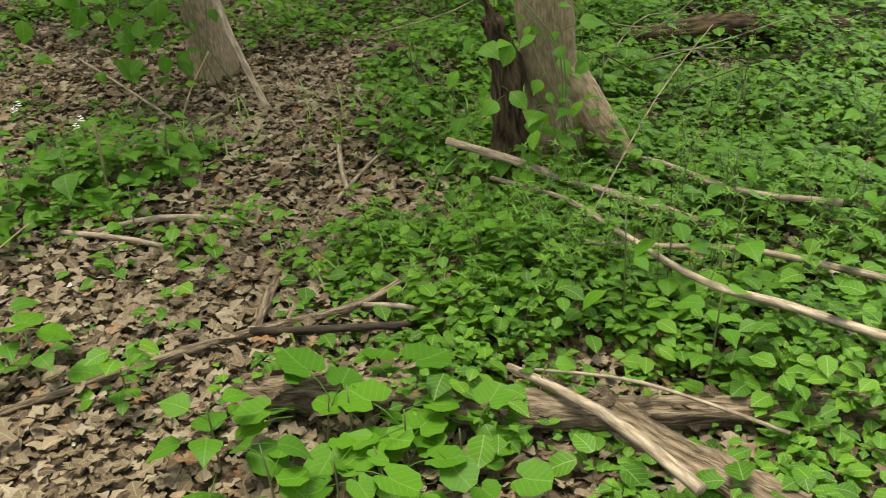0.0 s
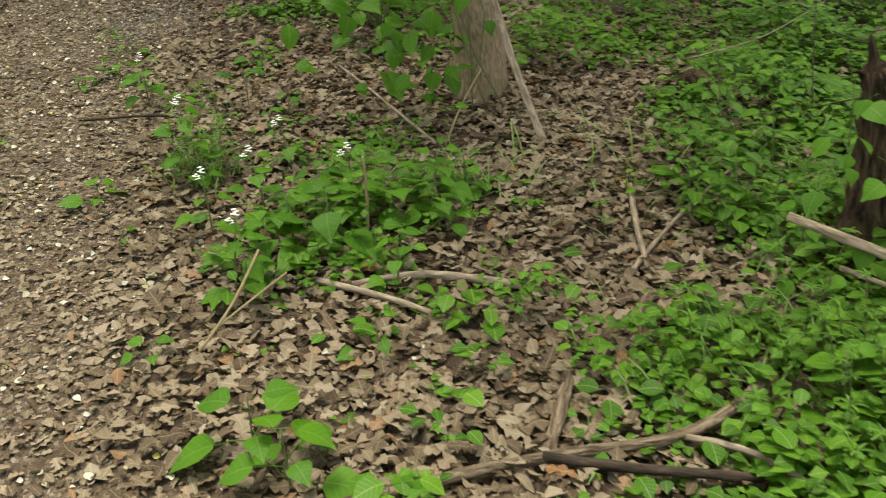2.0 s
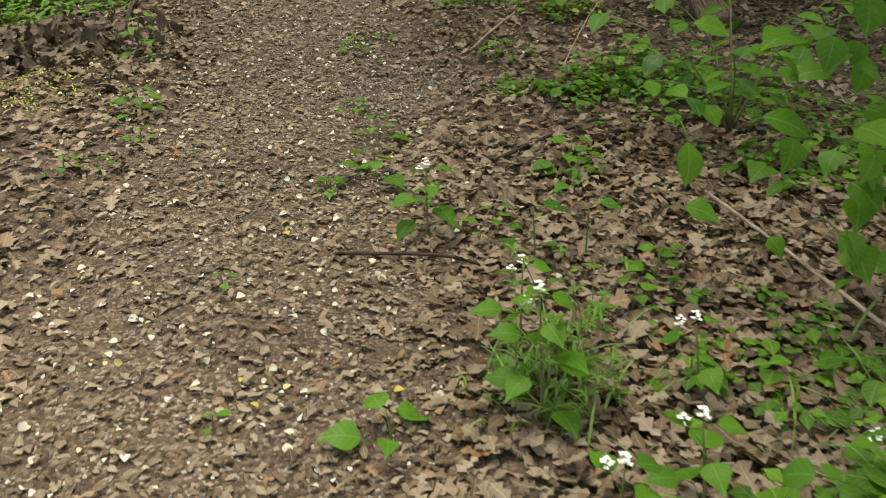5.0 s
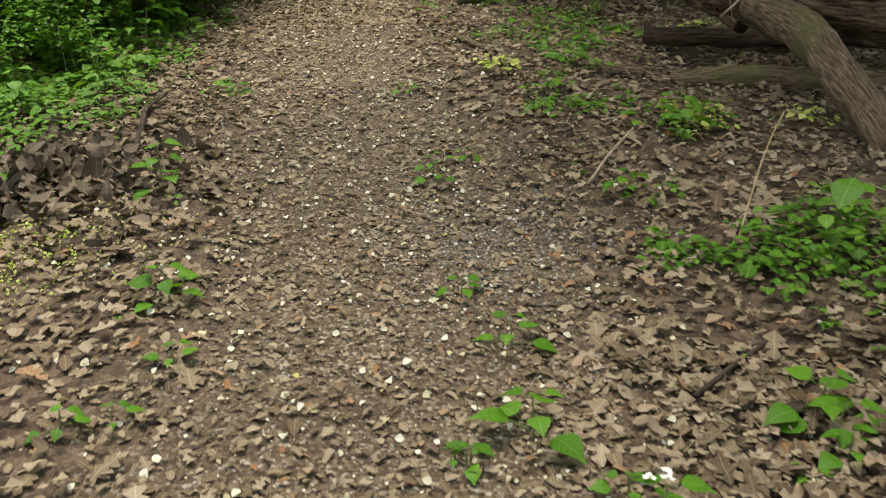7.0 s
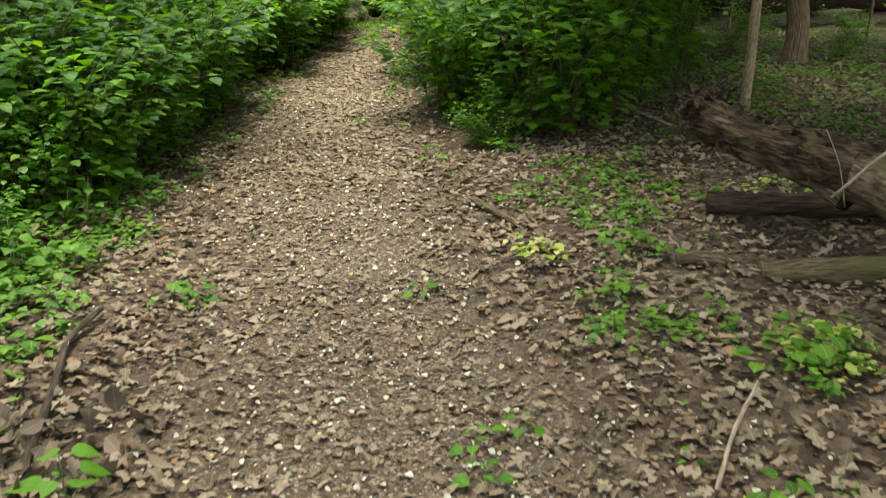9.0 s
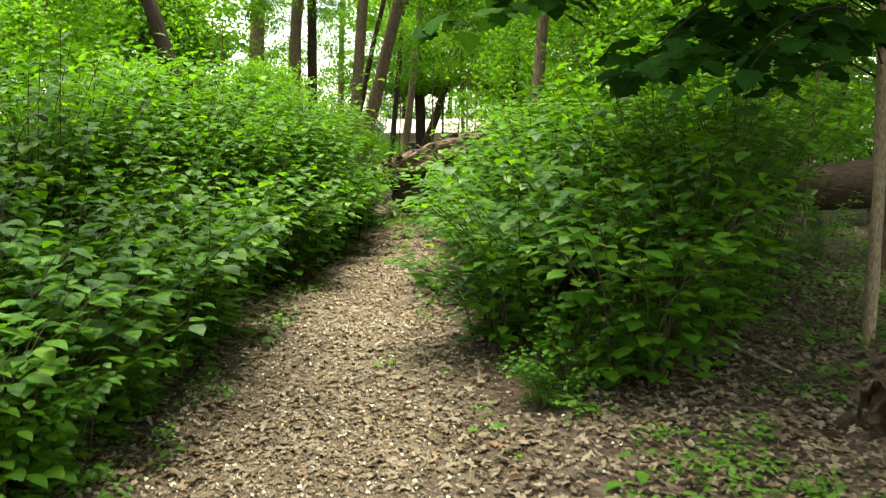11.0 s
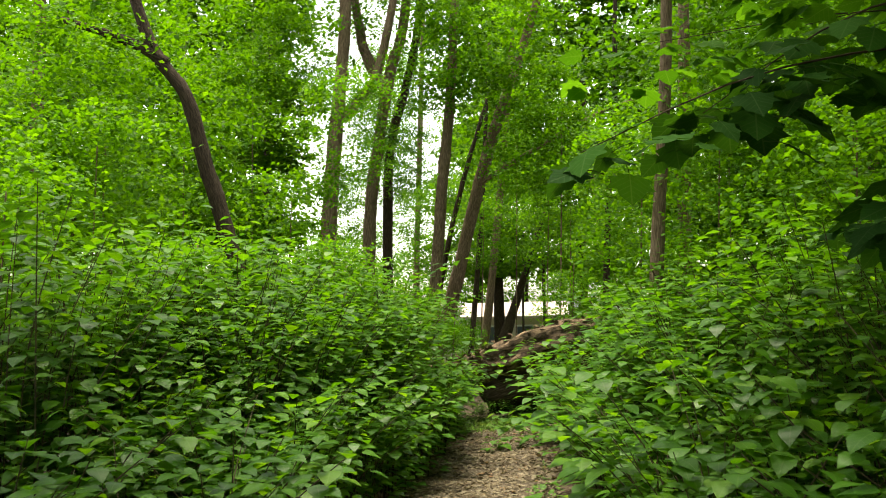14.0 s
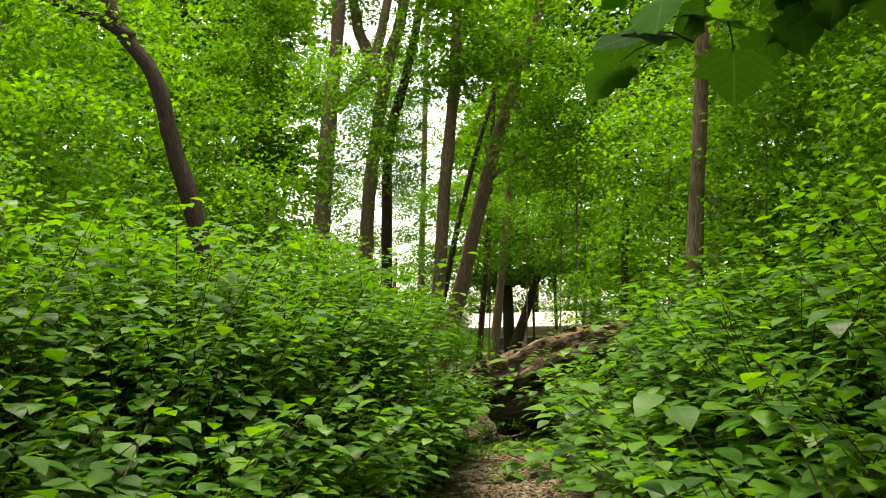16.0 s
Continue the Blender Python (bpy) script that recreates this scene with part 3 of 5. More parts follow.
def low_green():
    r = random.Random(11)
    small, broad, yellow = [], [], []
    for x, y, rx, ry, n in PATCHES:
        for _ in range(int(n * rx * ry * math.pi * (1.5 if y < 3 and x > 2 else 1.0 if y < 3 else 1.15))):
            a, q = r.uniform(0, 6.283), math.sqrt(r.uniform(0, 1.25))
            px, py = x + rx * q * math.cos(a), y + ry * q * math.sin(a)
            near = math.exp(-3 * max(0, q - 0.8))
            bare = ((px - 1.78) / 0.38) ** 2 + ((py - 0.85) / 0.6) ** 2 < 1 or ((px - 1.1) / 0.4) ** 2 + ((py + 0.1) / 0.35) ** 2 < 1
            if r.random() > near * (0.25 if bare else 1.0):
                continue
            tall = 0.12 + 0.1 * math.sin(5 * px) * math.sin(4 * py)
            if r.random() < 0.72:
                plantlet(small, px, py, spot(px, py), r, r.randint(5, 9), r.uniform(0.025, 0.056), max(0.04, tall * (1.05 if y < 3 else 0.6)))
            else:
                plantlet(broad, px, py, spot(px, py), r, r.randint(2, 5), r.uniform(0.04, 0.085), max(0.05, tall * (1.4 if y < 3 else 0.8)))
    for _ in range(420):
        px, py = r.uniform(-3.2, 4.5), r.uniform(-1.5, 11)
        if abs(px - float(np.interp(py, CY, CX))) > 0.75:
            plantlet(small, px, py, spot(px, py), r, r.randint(2, 5), r.uniform(0.02, 0.04), 0.05)
    for x, y, rad, n in ((1.53, 7.95, 0.22, 22), (1.85, 7.75, 0.2, 16), (1.52, 5.87, 0.1, 14), (-0.04, 6.97, 0.15, 20), (0.86, 5.62, 0.13, 22), (0.9, 5.8, 0.12, 14), (0.85, 5.7, 0.1, 9)):
        for _ in range(n):
            px, py = r.gauss(x, rad * 0.6), r.gauss(y, rad * 0.6)
            plantlet(yellow, px, py, spot(px, py), r, 3, r.uniform(0.03, 0.055), 0.07)
    spread("ground_cover", small, SMALL, M_COVER, "bright green low creeping plants over the leaf litter", "ground cover")
    spread("broad_seedlings", broad, BROAD, M_COVER, "broad-leaved green seedlings between the creeping plants", "seedlings")
    spread("yellowing_weeds", yellow, BROAD, M_YELLOW, "pale yellow-green weeds beside the logs", "weeds")
    moss = []
    for _ in range(900):
        px, py = r.gauss(-1.95, 0.25), r.gauss(4.25, 0.2)
        moss.append((px, py, spot(px, py) + 0.004, r.uniform(0, 6.3), r.uniform(0.2, 1.0), 0, r.uniform(0.01, 0.022)))
    spread("moss", moss, FAR, M_YELLOW, "yellow-green moss tuft at the path's edge", "moss")
    grass = []
    for x, y, rx, ry, n in ((2.2, -0.1, 0.5, 0.4, 160), (-1.4, 19.65, 0.9, 0.45, 800), (0.35, 1.75, 0.16, 0.14, 130), (2.6, 1.2, 0.9, 0.6, 300), (1.25, 1.35, 0.4, 0.3, 120)):
        for _ in range(n):
            px, py = r.gauss(x, rx * 0.6), r.gauss(y, ry * 0.6)
            grass.append((px, py, spot(px, py), r.uniform(0, 6.3), r.uniform(0.7, 1.3), 0, r.uniform(0.08, 0.2)))
    spread("grass", grass, blade([0.02, 0.025, 0.02, 0.0], fold=0.3, droop=0.35), M_COVER, "thin green grass blades among the weeds", "grass")


litter()
gravel()
low_green()

# ---- plants that stand apart ----
LEAF_MESH = {}


def leaf_mesh(shape_name, material):
    key = (shape_name, material.name)
    if key not in LEAF_MESH:
        shape = {"heart": HEART, "kidney": KIDNEY, "ovate": OVATE, "maple": MAPLE}[shape_name]
        heap = Heap()
        heap.raw(*shape)
        y = float(shape[0][0][1]) if shape_name in ("heart", "ovate") else 0.2
        v, f, _ = tube_raw([(0, y + 0.02, 0), (0, y - 0.3, -0.06), (0, y - 0.62, -0.22)], [0.012, 0.014, 0.018], 4, steps=1)
        heap.raw(v, f, [(0.5, 0.3)] * len(v))
        LEAF_MESH[key] = heap.mesh("leaf", material)
    return LEAF_MESH[key]


def flower_mesh():
    heap = Heap()
    for i in range(7):
        for k in range(4):
            a = k * math.pi / 2 + i
            c = np.array([[0.009 * math.cos(i * 2.4) * (i > 0), 0.009 * math.sin(i * 2.4) * (i > 0), 0.004 * (7 - i)]])
            heap.add(SMALL, c, turns(np.array([a]), np.array([0.35]), np.array([0.0])), [0.008])
    return heap.mesh("flower", M_FLOWER)


FLOWER = flower_mesh()


def herb(name, label, x, y, seed, height, leaves, size, shape="heart", material=None, flowers=0):
    """An upright weed: one stem, single leaves on stalks, perhaps a white flower head."""
    r = random.Random(seed)
    material = material or M_HERB
    thing = tagged(empty(name, x, y, spot(x, y)), label, "plant", group="weeds along the path")
    lean = (r.uniform(-0.15, 0.15) * height, r.uniform(-0.15, 0.15) * height)
    heap = Heap()
    heap.raw(*tube_raw([(0, 0, -0.02), (lean[0] * 0.4, lean[1] * 0.4, height * 0.5), (lean[0], lean[1], height)], [0.004, 0.003, 0.002], 5, steps=2))
    spots = []
    for i in range(leaves):
        s = 1 - 0.85 * (i / max(leaves - 1, 1)) if shape != "kidney" else r.uniform(0.3, 1)
        a = i * 2.4 + r.uniform(-0.4, 0.4)
        reach = size * (0.35 + 0.6 * (1 - s)) if shape != "kidney" else size * r.uniform(0.5, 1.6)
        z = max(0.03, height * s)
        bx, by = lean[0] * s, lean[1] * s
        ex, ey = bx + reach * math.cos(a), by + reach * math.sin(a)
        spots.append((ex, ey, z, a, size * (1.0 if i > 2 else 0.75) * r.uniform(0.8, 1.2)))
    put("stem", heap.mesh("stem", M_STEM), thing)
    for ex, ey, z, a, s in spots:
        ob = put("leaf", leaf_mesh(shape, material), thing)
        ob.matrix_basis = pose(ex, ey, z, r.uniform(-25, 12), r.uniform(-14, 14), math.degrees(a) - 90) @ Matrix.Scale(s, 4)
    for i in range(flowers):
        ob = put("flower_head", FLOWER, thing)
        tagged(ob, "small white four-petalled flowers")
        k = i / max(flowers, 1)
        ob.matrix_basis = pose(lean[0] + (0.05 * math.cos(i * 2.1) if i else 0), lean[1] + (0.05 * math.sin(i * 2.1) if i else 0), height * (1 - 0.35 * k) + 0.005, 0, 0, i * 70)
    return thing


BIG = (  # x, y, height, leaves, leaf length
    (1.25, 1.15, 0.25, 9, 0.1), (1.1, 1.05, 0.22, 8, 0.12), (0.8, 1.12, 0.22, 8, 0.11), (0.95, 1.0, 0.2, 8, 0.12), (1.4, 1.25, 0.2, 8, 0.075), (1.05, 0.6, 0.2, 6, 0.08), (0.62, 0.8, 0.2, 7, 0.11),
    (1.1, -0.86, 0.24, 8, 0.125), (1.2, -1.05, 0.2, 6, 0.12), (0.68, -0.25, 0.22, 7, 0.12), (0.59, -0.1, 0.22, 6, 0.13), (0.91, -0.44, 0.14, 5, 0.1),
    (0.85, 0.9, 0.24, 9, 0.14), (0.72, 0.97, 0.22, 8, 0.14), (1.25, 0.95, 0.2, 7, 0.09), (0.55, 0.62, 0.18, 6, 0.1), (1.0, 0.75, 0.16, 6, 0.09), (0.95, 0.28, 0.12, 5, 0.08),
    (2.1, -0.3, 0.25, 6, 0.09), (2.4, 0.5, 0.25, 6, 0.09), (2.95, 0.2, 0.3, 7, 0.1), (2.75, -0.75, 0.28, 7, 0.1), (1.95, -0.95, 0.2, 5, 0.07))
for i, (x, y, h, n, s) in enumerate(BIG):
    herb("broadleaf_weed", "broad heart-leaved green weed growing in leaf litter", x, y, i, h, n, s)
for i, (x, y, n, s) in enumerate(((1.44, -0.92, 9, 0.125), (1.55, -1.02, 8, 0.13), (1.38, -0.88, 6, 0.1), (1.46, -1.14, 9, 0.105), (1.34, -1.12, 6, 0.1), (1.66, -1.14, 7, 0.095))):
    herb("kidney_leaved_weed", "rosette of scalloped round green leaves beside a log", x, y, 40 + i, 0.2, n, s, "kidney")
for i, (x, y, h, n) in enumerate(((0.32, 1.62, 0.36, 12), (0.28, 1.85, 0.3, 9), (0.52, 0.68, 0.3, 9), (0.42, 1.15, 0.26, 7), (0.02, 2.66, 0.26, 10), (0.95, 1.2, 0.26, 8), (0.62, 1.25, 0.28, 8), (0.72, 1.7, 0.22, 5))):
    herb("flowering_weed", "green weed with small white flower heads beside the path", x, y, 60 + i, h, n, 0.085, flowers=2)
for i, (x, y) in enumerate(((0.37, 2.42), (0.53, 2.42))):
    herb("dark_leaved_seedling", "dark green heart-leaved seedling in dry leaves", x, y, 80 + i, 0.2, 2, 0.11, material=M_HERB_DARK)
SEEDLINGS = (
    (-1.33, 3.91, 0.13, 7, 0.065), (-1.6, 4.85, 0.2, 7, 0.075), (-2.3, 5.0, 0.15, 3, 0.07), (-1.41, 3.14, 0.08, 4, 0.045), (-1.3, 3.2, 0.06, 3, 0.04), (-1.21, 3.48, 0.08, 4, 0.04), (-0.36, 4.0, 0.07, 4, 0.045),
    (-0.46, 5.25, 0.08, 4, 0.04), (-0.21, 3.64, 0.1, 5, 0.06), (-0.19, 3.18, 0.13, 6, 0.075), (0.24, 2.69, 0.09, 5, 0.055), (0.57, 3.24, 0.12, 5, 0.08), (0.59, 3.06, 0.08, 4, 0.05), (-0.61, 2.31, 0.05, 3, 0.03),
    (-0.37, 3.06, 0.05, 3, 0.035), (0.72, 2.28, 0.12, 6, 0.05), (0.63, 2.13, 0.1, 5, 0.05), (0.71, 1.75, 0.1, 5, 0.05), (0.14, 6.04, 0.08, 4, 0.04), (-0.62, 6.61, 0.06, 4, 0.05), (-0.31, 5.35, 0.07, 5, 0.045),
    (-0.45, 5.08, 0.07, 5, 0.045), (-0.36, 3.06, 0.06, 3, 0.045), (0.02, 2.96, 0.07, 4, 0.045), (0.59, 3.15, 0.1, 4, 0.07), (-1.64, 6.5, 0.1, 6, 0.06), (-0.48, 1.6, 0.05, 3, 0.03), (-0.04, 1.54, 0.1, 4, 0.07),
    (0.08, 1.22, 0.05, 3, 0.035), (0.28, 0.39, 0.06, 4, 0.05), (-0.4, 3.08, 0.05, 3, 0.03), (0.14, 8.3, 0.15, 4, 0.08), (-0.5, 9.0, 0.1, 4, 0.05), (-1.1, 10.5, 0.1, 4, 0.05), (-1.3, 17.6, 0.16, 9, 0.11), (-1.15, 17.9, 0.16, 7, 0.11))
for i, (x, y, h, n, s) in enumerate(SEEDLINGS):
    herb("seedling", "small bright green seedling sprouting through gravel and leaves", x, y, 100 + i, h * 1.1, n + 1, s * 1.25)

for i in range(12):
    g = random.Random(500 + i)
    herb("broadleaf_weed", "leafy green weed at the foot of the thicket", g.uniform(-3.1, -2.25), g.uniform(5.7, 7.6), 500 + i, g.uniform(0.18, 0.34), g.randint(7, 11), g.uniform(0.07, 0.1))


for i in range(26):
    g = random.Random(700 + i)
    herb("broadleaf_weed", "tall leafy green weed among creeping plants", g.uniform(2.3, 4.4), g.uniform(-1.2, 2.0), 700 + i, g.uniform(0.25, 0.5), g.randint(6, 10), g.uniform(0.06, 0.12), "heart" if i % 3 else "ovate")


def bedstraw():
    """Weak upright stems with whorls of narrow leaves at even steps."""
    g = random.Random(77)
    leaves, stems = [], Heap()
    for x, y, rx, ry, n in ((3.1, -0.2, 0.9, 0.8, 150), (2.4, -0.4, 0.4, 0.4, 40), (0.36, 1.7, 0.12, 0.12, 12), (2.15, -0.1, 0.35, 0.3, 30), (3.6, 1.2, 0.8, 0.6, 60)):
        for _ in range(n):
            px, py, h = g.gauss(x, rx * 0.6), g.gauss(y, ry * 0.6), g.uniform(0.16, 0.42)
            z, dx, dy = spot(px, py), g.uniform(-0.12, 0.12), g.uniform(-0.12, 0.12)
            stems.raw(*tube_raw([(px, py, z), (px + dx * 0.4, py + dy * 0.4, z + h * 0.6), (px + dx, py + dy, z + h)], [0.0016, 0.0014, 0.001], 3, steps=1, cap=False))
            whorls = g.randint(3, 6)
            for w in range(whorls):
                s = (w + 1) / whorls
                for k in range(6):
                    leaves.append((px + dx * s * s, py + dy * s * s, z + h * s, k * 1.047 + w, g.uniform(-0.1, 0.5), 0, g.uniform(0.025, 0.048) * (1.1 - 0.3 * s)))
    spread("bedstraw", leaves, blade([0.05, 0.13, 0.1, 0.0], fold=0.2, droop=0.2), M_COVER, "green bedstraw with whorls of narrow leaves", "weeds")
    tagged(put("bedstraw_stems", stems.mesh("bedstraw_stems", M_STEM)), "thin weak green stems of bedstraw", "weeds", kind="stuff")


bedstraw()


def leafy_bush():
    """A young bush of large oval leaves that leans out over the path's edge."""
    r = random.Random(5)
    thing = tagged(empty("young_shrub", 1.3, 3.55, spot(1.3, 3.55)), "young shrub with large oval dark green leaves", "shrub")
    heap = Heap()
    spots = []
    for i, (ex, ey, h) in enumerate(((-0.45, -0.35, 0.35), (-0.55, 0.1, 0.5), (-0.2, -0.5, 0.5), (0.05, -0.4, 0.6), (0.3, -0.2, 0.55), (-0.1, 0.25, 0.75), (0.45, 0.1, 0.6), (-0.35, -0.05, 0.6))):
        pts = [(0, 0, 0), (ex * 0.4, ey * 0.4, h * 0.7), (ex, ey, h)]
        heap.raw(*tube_raw(pts, [0.006, 0.004, 0.002], 5, steps=2))
        for k in range(7):
            s = 0.35 + 0.65 * k / 6
            a = math.atan2(ey, ex) + (-1) ** k * 1.1 + r.uniform(-0.3, 0.3) * (k < 6)
            spots.append((ex * s, ey * s, h * (0.25 + 0.75 * s), a, r.uniform(0.08, 0.13)))
    put("stem", heap.mesh("stem", M_STEM), thing)
    for ex, ey, z, a, s in spots:
        ob = put("leaf", leaf_mesh("ovate", M_HERB_DARK if r.random() < 0.4 else M_HERB), thing)
        ob.matrix_basis = pose(ex, ey, z, r.uniform(-30, 15), r.uniform(-20, 20), math.degrees(a) - 90) @ Matrix.Scale(s, 4)


leafy_bush()


def climber(x, y, reach, height, leaves, seed, size):
    """Leaves that climb the lower trunk of a near tree."""
    r = random.Random(seed)
    thing = tagged(empty("climbing_vine", x, y, spot(x, y)), "green vine climbing the foot of a tree", "vine")
    heap = Heap()
    for i in range(4):
        heap.raw(*tube_raw([(r.uniform(-0.2, 0.1), -0.15, 0), (r.uniform(-0.15, 0), -0.16, height * 0.3), (r.uniform(-0.3, -0.05), -0.14, height * 0.7), (-0.35, -0.1, height)], [0.005, 0.004, 0.003, 0.002], 5, steps=3))
    put("stem", heap.mesh("stem", M_STEM), thing)
    for i in range(leaves):
        z = r.uniform(0.08, height * 0.95)
        ob = put("leaf", leaf_mesh("heart" if i % 3 else "ovate", M_HERB), thing)
        ob.matrix_basis = pose(r.gauss(-0.24 * reach - 0.14 * z, 0.2 * reach), r.gauss(-0.16, 0.1), z, r.uniform(-60, 10), r.uniform(-30, 30), r.uniform(90, 270)) @ Matrix.Scale(size * r.uniform(0.65, 1.35), 4)


climber(1.66, 2.3, 1.0, 1.6, 130, 8, 0.1)
climber(2.8, 0.3, 0.9, 0.85, 60, 9, 0.07)


# ---- sticks, logs and near trunks ----
def stick(name, label, pts, r0, r1, material, sides=8, rough=0.25, seed=0):
    """A fallen branch: points are x, y and height above the ground."""
    P = [(x, y, spot(x, y) + h) for x, y, h in pts]
    n = len(P)
    return tagged(tube(name, P, [r0 + (r1 - r0) * i / (n - 1) for i in range(n)], material, sides, rough, seed), label, "branch", group="fallen branches")


PALE = "pale bare fallen branch lying over green weeds"
stick("fallen_branch", PALE, [(2.39, 0.25, 0.14), (2.52, -0.11, 0.18), (2.57, -0.45, 0.19), (2.61, -0.82, 0.23), (2.73, -1.06, 0.24), (2.95, -1.5, 0.24)], 0.008, 0.015, M_STICK, 10, 0.15, 1)
stick("fallen_branch", PALE, [(2.25, 0.36, 0.29), (2.43, 0.16, 0.24), (2.62, 0.06, 0.15), (2.96, -0.22, 0.06), (3.14, -0.63, 0.05), (3.3, -1.2, 0.05)], 0.015, 0.022, M_STICK, 10, 0.3, 2)
stick("fallen_branch", PALE, [(2.42, 0.02, 0.16), (2.41, -0.23, 0.12), (2.59, -0.42, 0.14), (2.89, -0.61, 0.17), (3.05, -0.83, 0.17), (3.25, -1.2, 0.18)], 0.008, 0.013, M_STICK, 8, 0.2, 3)
stick("fallen_branch", "thin forked grey branch among weeds", [(2.75, 0.12, 0.12), (3.0, 0.1, 0.15), (3.12, -0.3, 0.18), (3.35, -0.6, 0.2)], 0.006, 0.014, M_STICK, 7, 0.2, 4)
stick("fallen_branch", "long thin brown stick lying on dead leaves", [(0.3, -0.36, 0.03), (0.56, -0.35, 0.03), (0.95, -0.35, 0.04), (1.27, -0.31, 0.04), (1.68, -0.30, 0.05), (1.96, -0.14, 0.07)], 0.012, 0.018, M_LOG, 10, 0.3, 5)
stick("fallen_branch", "dark brown stick lying on dead leaves", [(1.30, -0.31, 0.045), (1.5, -0.4, 0.05), (1.79, -0.48, 0.05)], 0.014, 0.012, M_STICK_DARK, 8, 0.3, 6)
stick("fallen_branch", "short pale stick on dead leaves", [(0.78, 0.66, 0.03), (1.0, 0.5, 0.04), (1.17, 0.39, 0.03)], 0.013, 0.01, M_STICK, 8, 0.3, 7)
stick("fallen_branch", "short pale stick on dead leaves", [(0.9, 0.6, 0.03), (1.15, 0.62, 0.05), (1.45, 0.54, 0.03)], 0.011, 0.015, M_STICK, 8, 0.3, 8)
stick("fallen_branch", "small whitish stick on dead leaves", [(2.02, 1.11, 0.05), (1.95, 0.85, 0.06), (1.90, 0.58, 0.04)], 0.012, 0.01, M_STICK, 7, 0.3, 9)
stick("fallen_branch", "thin bare twig on dead leaves", [(1.78, 0.5, 0.03), (2.1, 0.85, 0.04), (2.5, 1.2, 0.05)], 0.01, 0.006, M_STICK, 7, 0.3, 10)
stick("fallen_branch", "thin bare twig on dead leaves", [(1.0, 2.8, 0.06), (1.18, 2.3, 0.05), (1.36, 1.78, 0.03)], 0.005, 0.008, M_STICK, 6, 0.2, 11)
stick("fallen_branch", "crumbling piece of pale wood", [(1.32, -0.28, 0.03), (1.4, -0.12, 0.05), (1.47, 0.04, 0.03)], 0.02, 0.016, M_LOG, 10, 0.5, 12)
stick("fallen_branch", "crumbling piece of pale wood", [(1.72, 0.2, 0.03), (1.78, 0.32, 0.05), (1.86, 0.42, 0.03)], 0.016, 0.02, M_LOG, 10, 0.5, 13)
stick("fallen_branch", "short pale stick on dead leaves", [(1.66, -0.31, 0.05), (1.8, -0.42, 0.07), (1.95, -0.62, 0.05)], 0.009, 0.012, M_STICK, 7, 0.3, 14)
stick("leaning_branch", "dead branch leaning against a tree trunk", [(1.82, 1.62, 0.0), (1.72, 1.85, 0.35), (1.6, 2.12, 0.85), (1.5, 2.3, 1.3)], 0.018, 0.014, M_STICK, 8, 0.25, 15)
stick("straw_stalk", "dry upright straw-coloured stalk", [(0.98, 0.95, 0.0), (0.99, 0.96, 0.2), (0.985, 0.955, 0.33)], 0.006, 0.005, M_STRAW, 6, 0.1, 16)
stick("straw_stalk", "dry straw-coloured stalk leaning in weeds", [(0.42, 0.36, 0.02), (0.53, 0.45, 0.12), (0.62, 0.58, 0.22)], 0.005, 0.004, M_STRAW, 6, 0.1, 17)
stick("straw_stalk", "dry straw-coloured stalk leaning in weeds", [(0.46, 0.4, 0.06), (0.58, 0.45, 0.12), (0.7, 0.52, 0.16)], 0.004, 0.003, M_STRAW, 6, 0.1, 18)
stick("straw_stalk", "dry yellow stalk leaning at a tree's foot", [(1.4, 1.75, 0.03), (1.5, 1.92, 0.14), (1.62, 2.05, 0.25)], 0.005, 0.004, M_STRAW, 6, 0.1, 19)
stick("fallen_branch", "crooked dark stick at the path's edge", [(-1.8, 5.0, 0.02), (-1.9, 5.5, 0.03), (-1.93, 5.72, 0.05), (-1.98, 5.95, 0.03), (-1.95, 6.25, 0.05)], 0.018, 0.01, M_STICK_DARK, 8, 0.35, 20)
stick("fallen_branch", "curved pale stick on dead leaves", [(1.05, 11.4, 0.12), (1.25, 10.6, 0.06), (1.42, 9.9, 0.03)], 0.014, 0.01, M_STICK, 7, 0.2, 21)
stick("fallen_branch", "thin broken stick on dead leaves", [(0.22, 4.95, 0.03), (0.35, 5.2, 0.05), (0.5, 5.42, 0.07)], 0.008, 0.006, M_STICK, 6, 0.3, 22)
stick("fallen_branch", "short dark stick on dead leaves", [(-0.28, 2.5, 0.02), (0.05, 2.46, 0.03), (0.2, 2.4, 0.02)], 0.007, 0.006, M_STICK_DARK, 6, 0.3, 23)
stick("fallen_branch", "dark stick half buried in leaves", [(0.28, 3.35, 0.02), (0.5, 3.55, 0.03), (0.75, 3.7, 0.03)], 0.009, 0.007, M_STICK_DARK, 6, 0.3, 24)
stick("fallen_branch", "thin pale stalk rising from low plants", [(0.62, 4.15, 0.06), (0.8, 4.5, 0.25), (0.95, 4.75, 0.36)], 0.0035, 0.0025, M_STRAW, 6, 0.1, 25)
stick("fallen_branch", "mossy grey branch half buried in leaves", [(-0.3, 8.0, 0.03), (-0.2, 7.7, 0.03), (-0.05, 7.35, 0.02)], 0.022, 0.018, M_PALE, 8, 0.4, 26)
stick("fallen_branch", "grey branch lying on leaves", [(0.62, 6.85, 0.03), (0.74, 6.83, 0.04), (0.85, 6.8, 0.03)], 0.035, 0.03, M_PALE, 8, 0.5, 27)
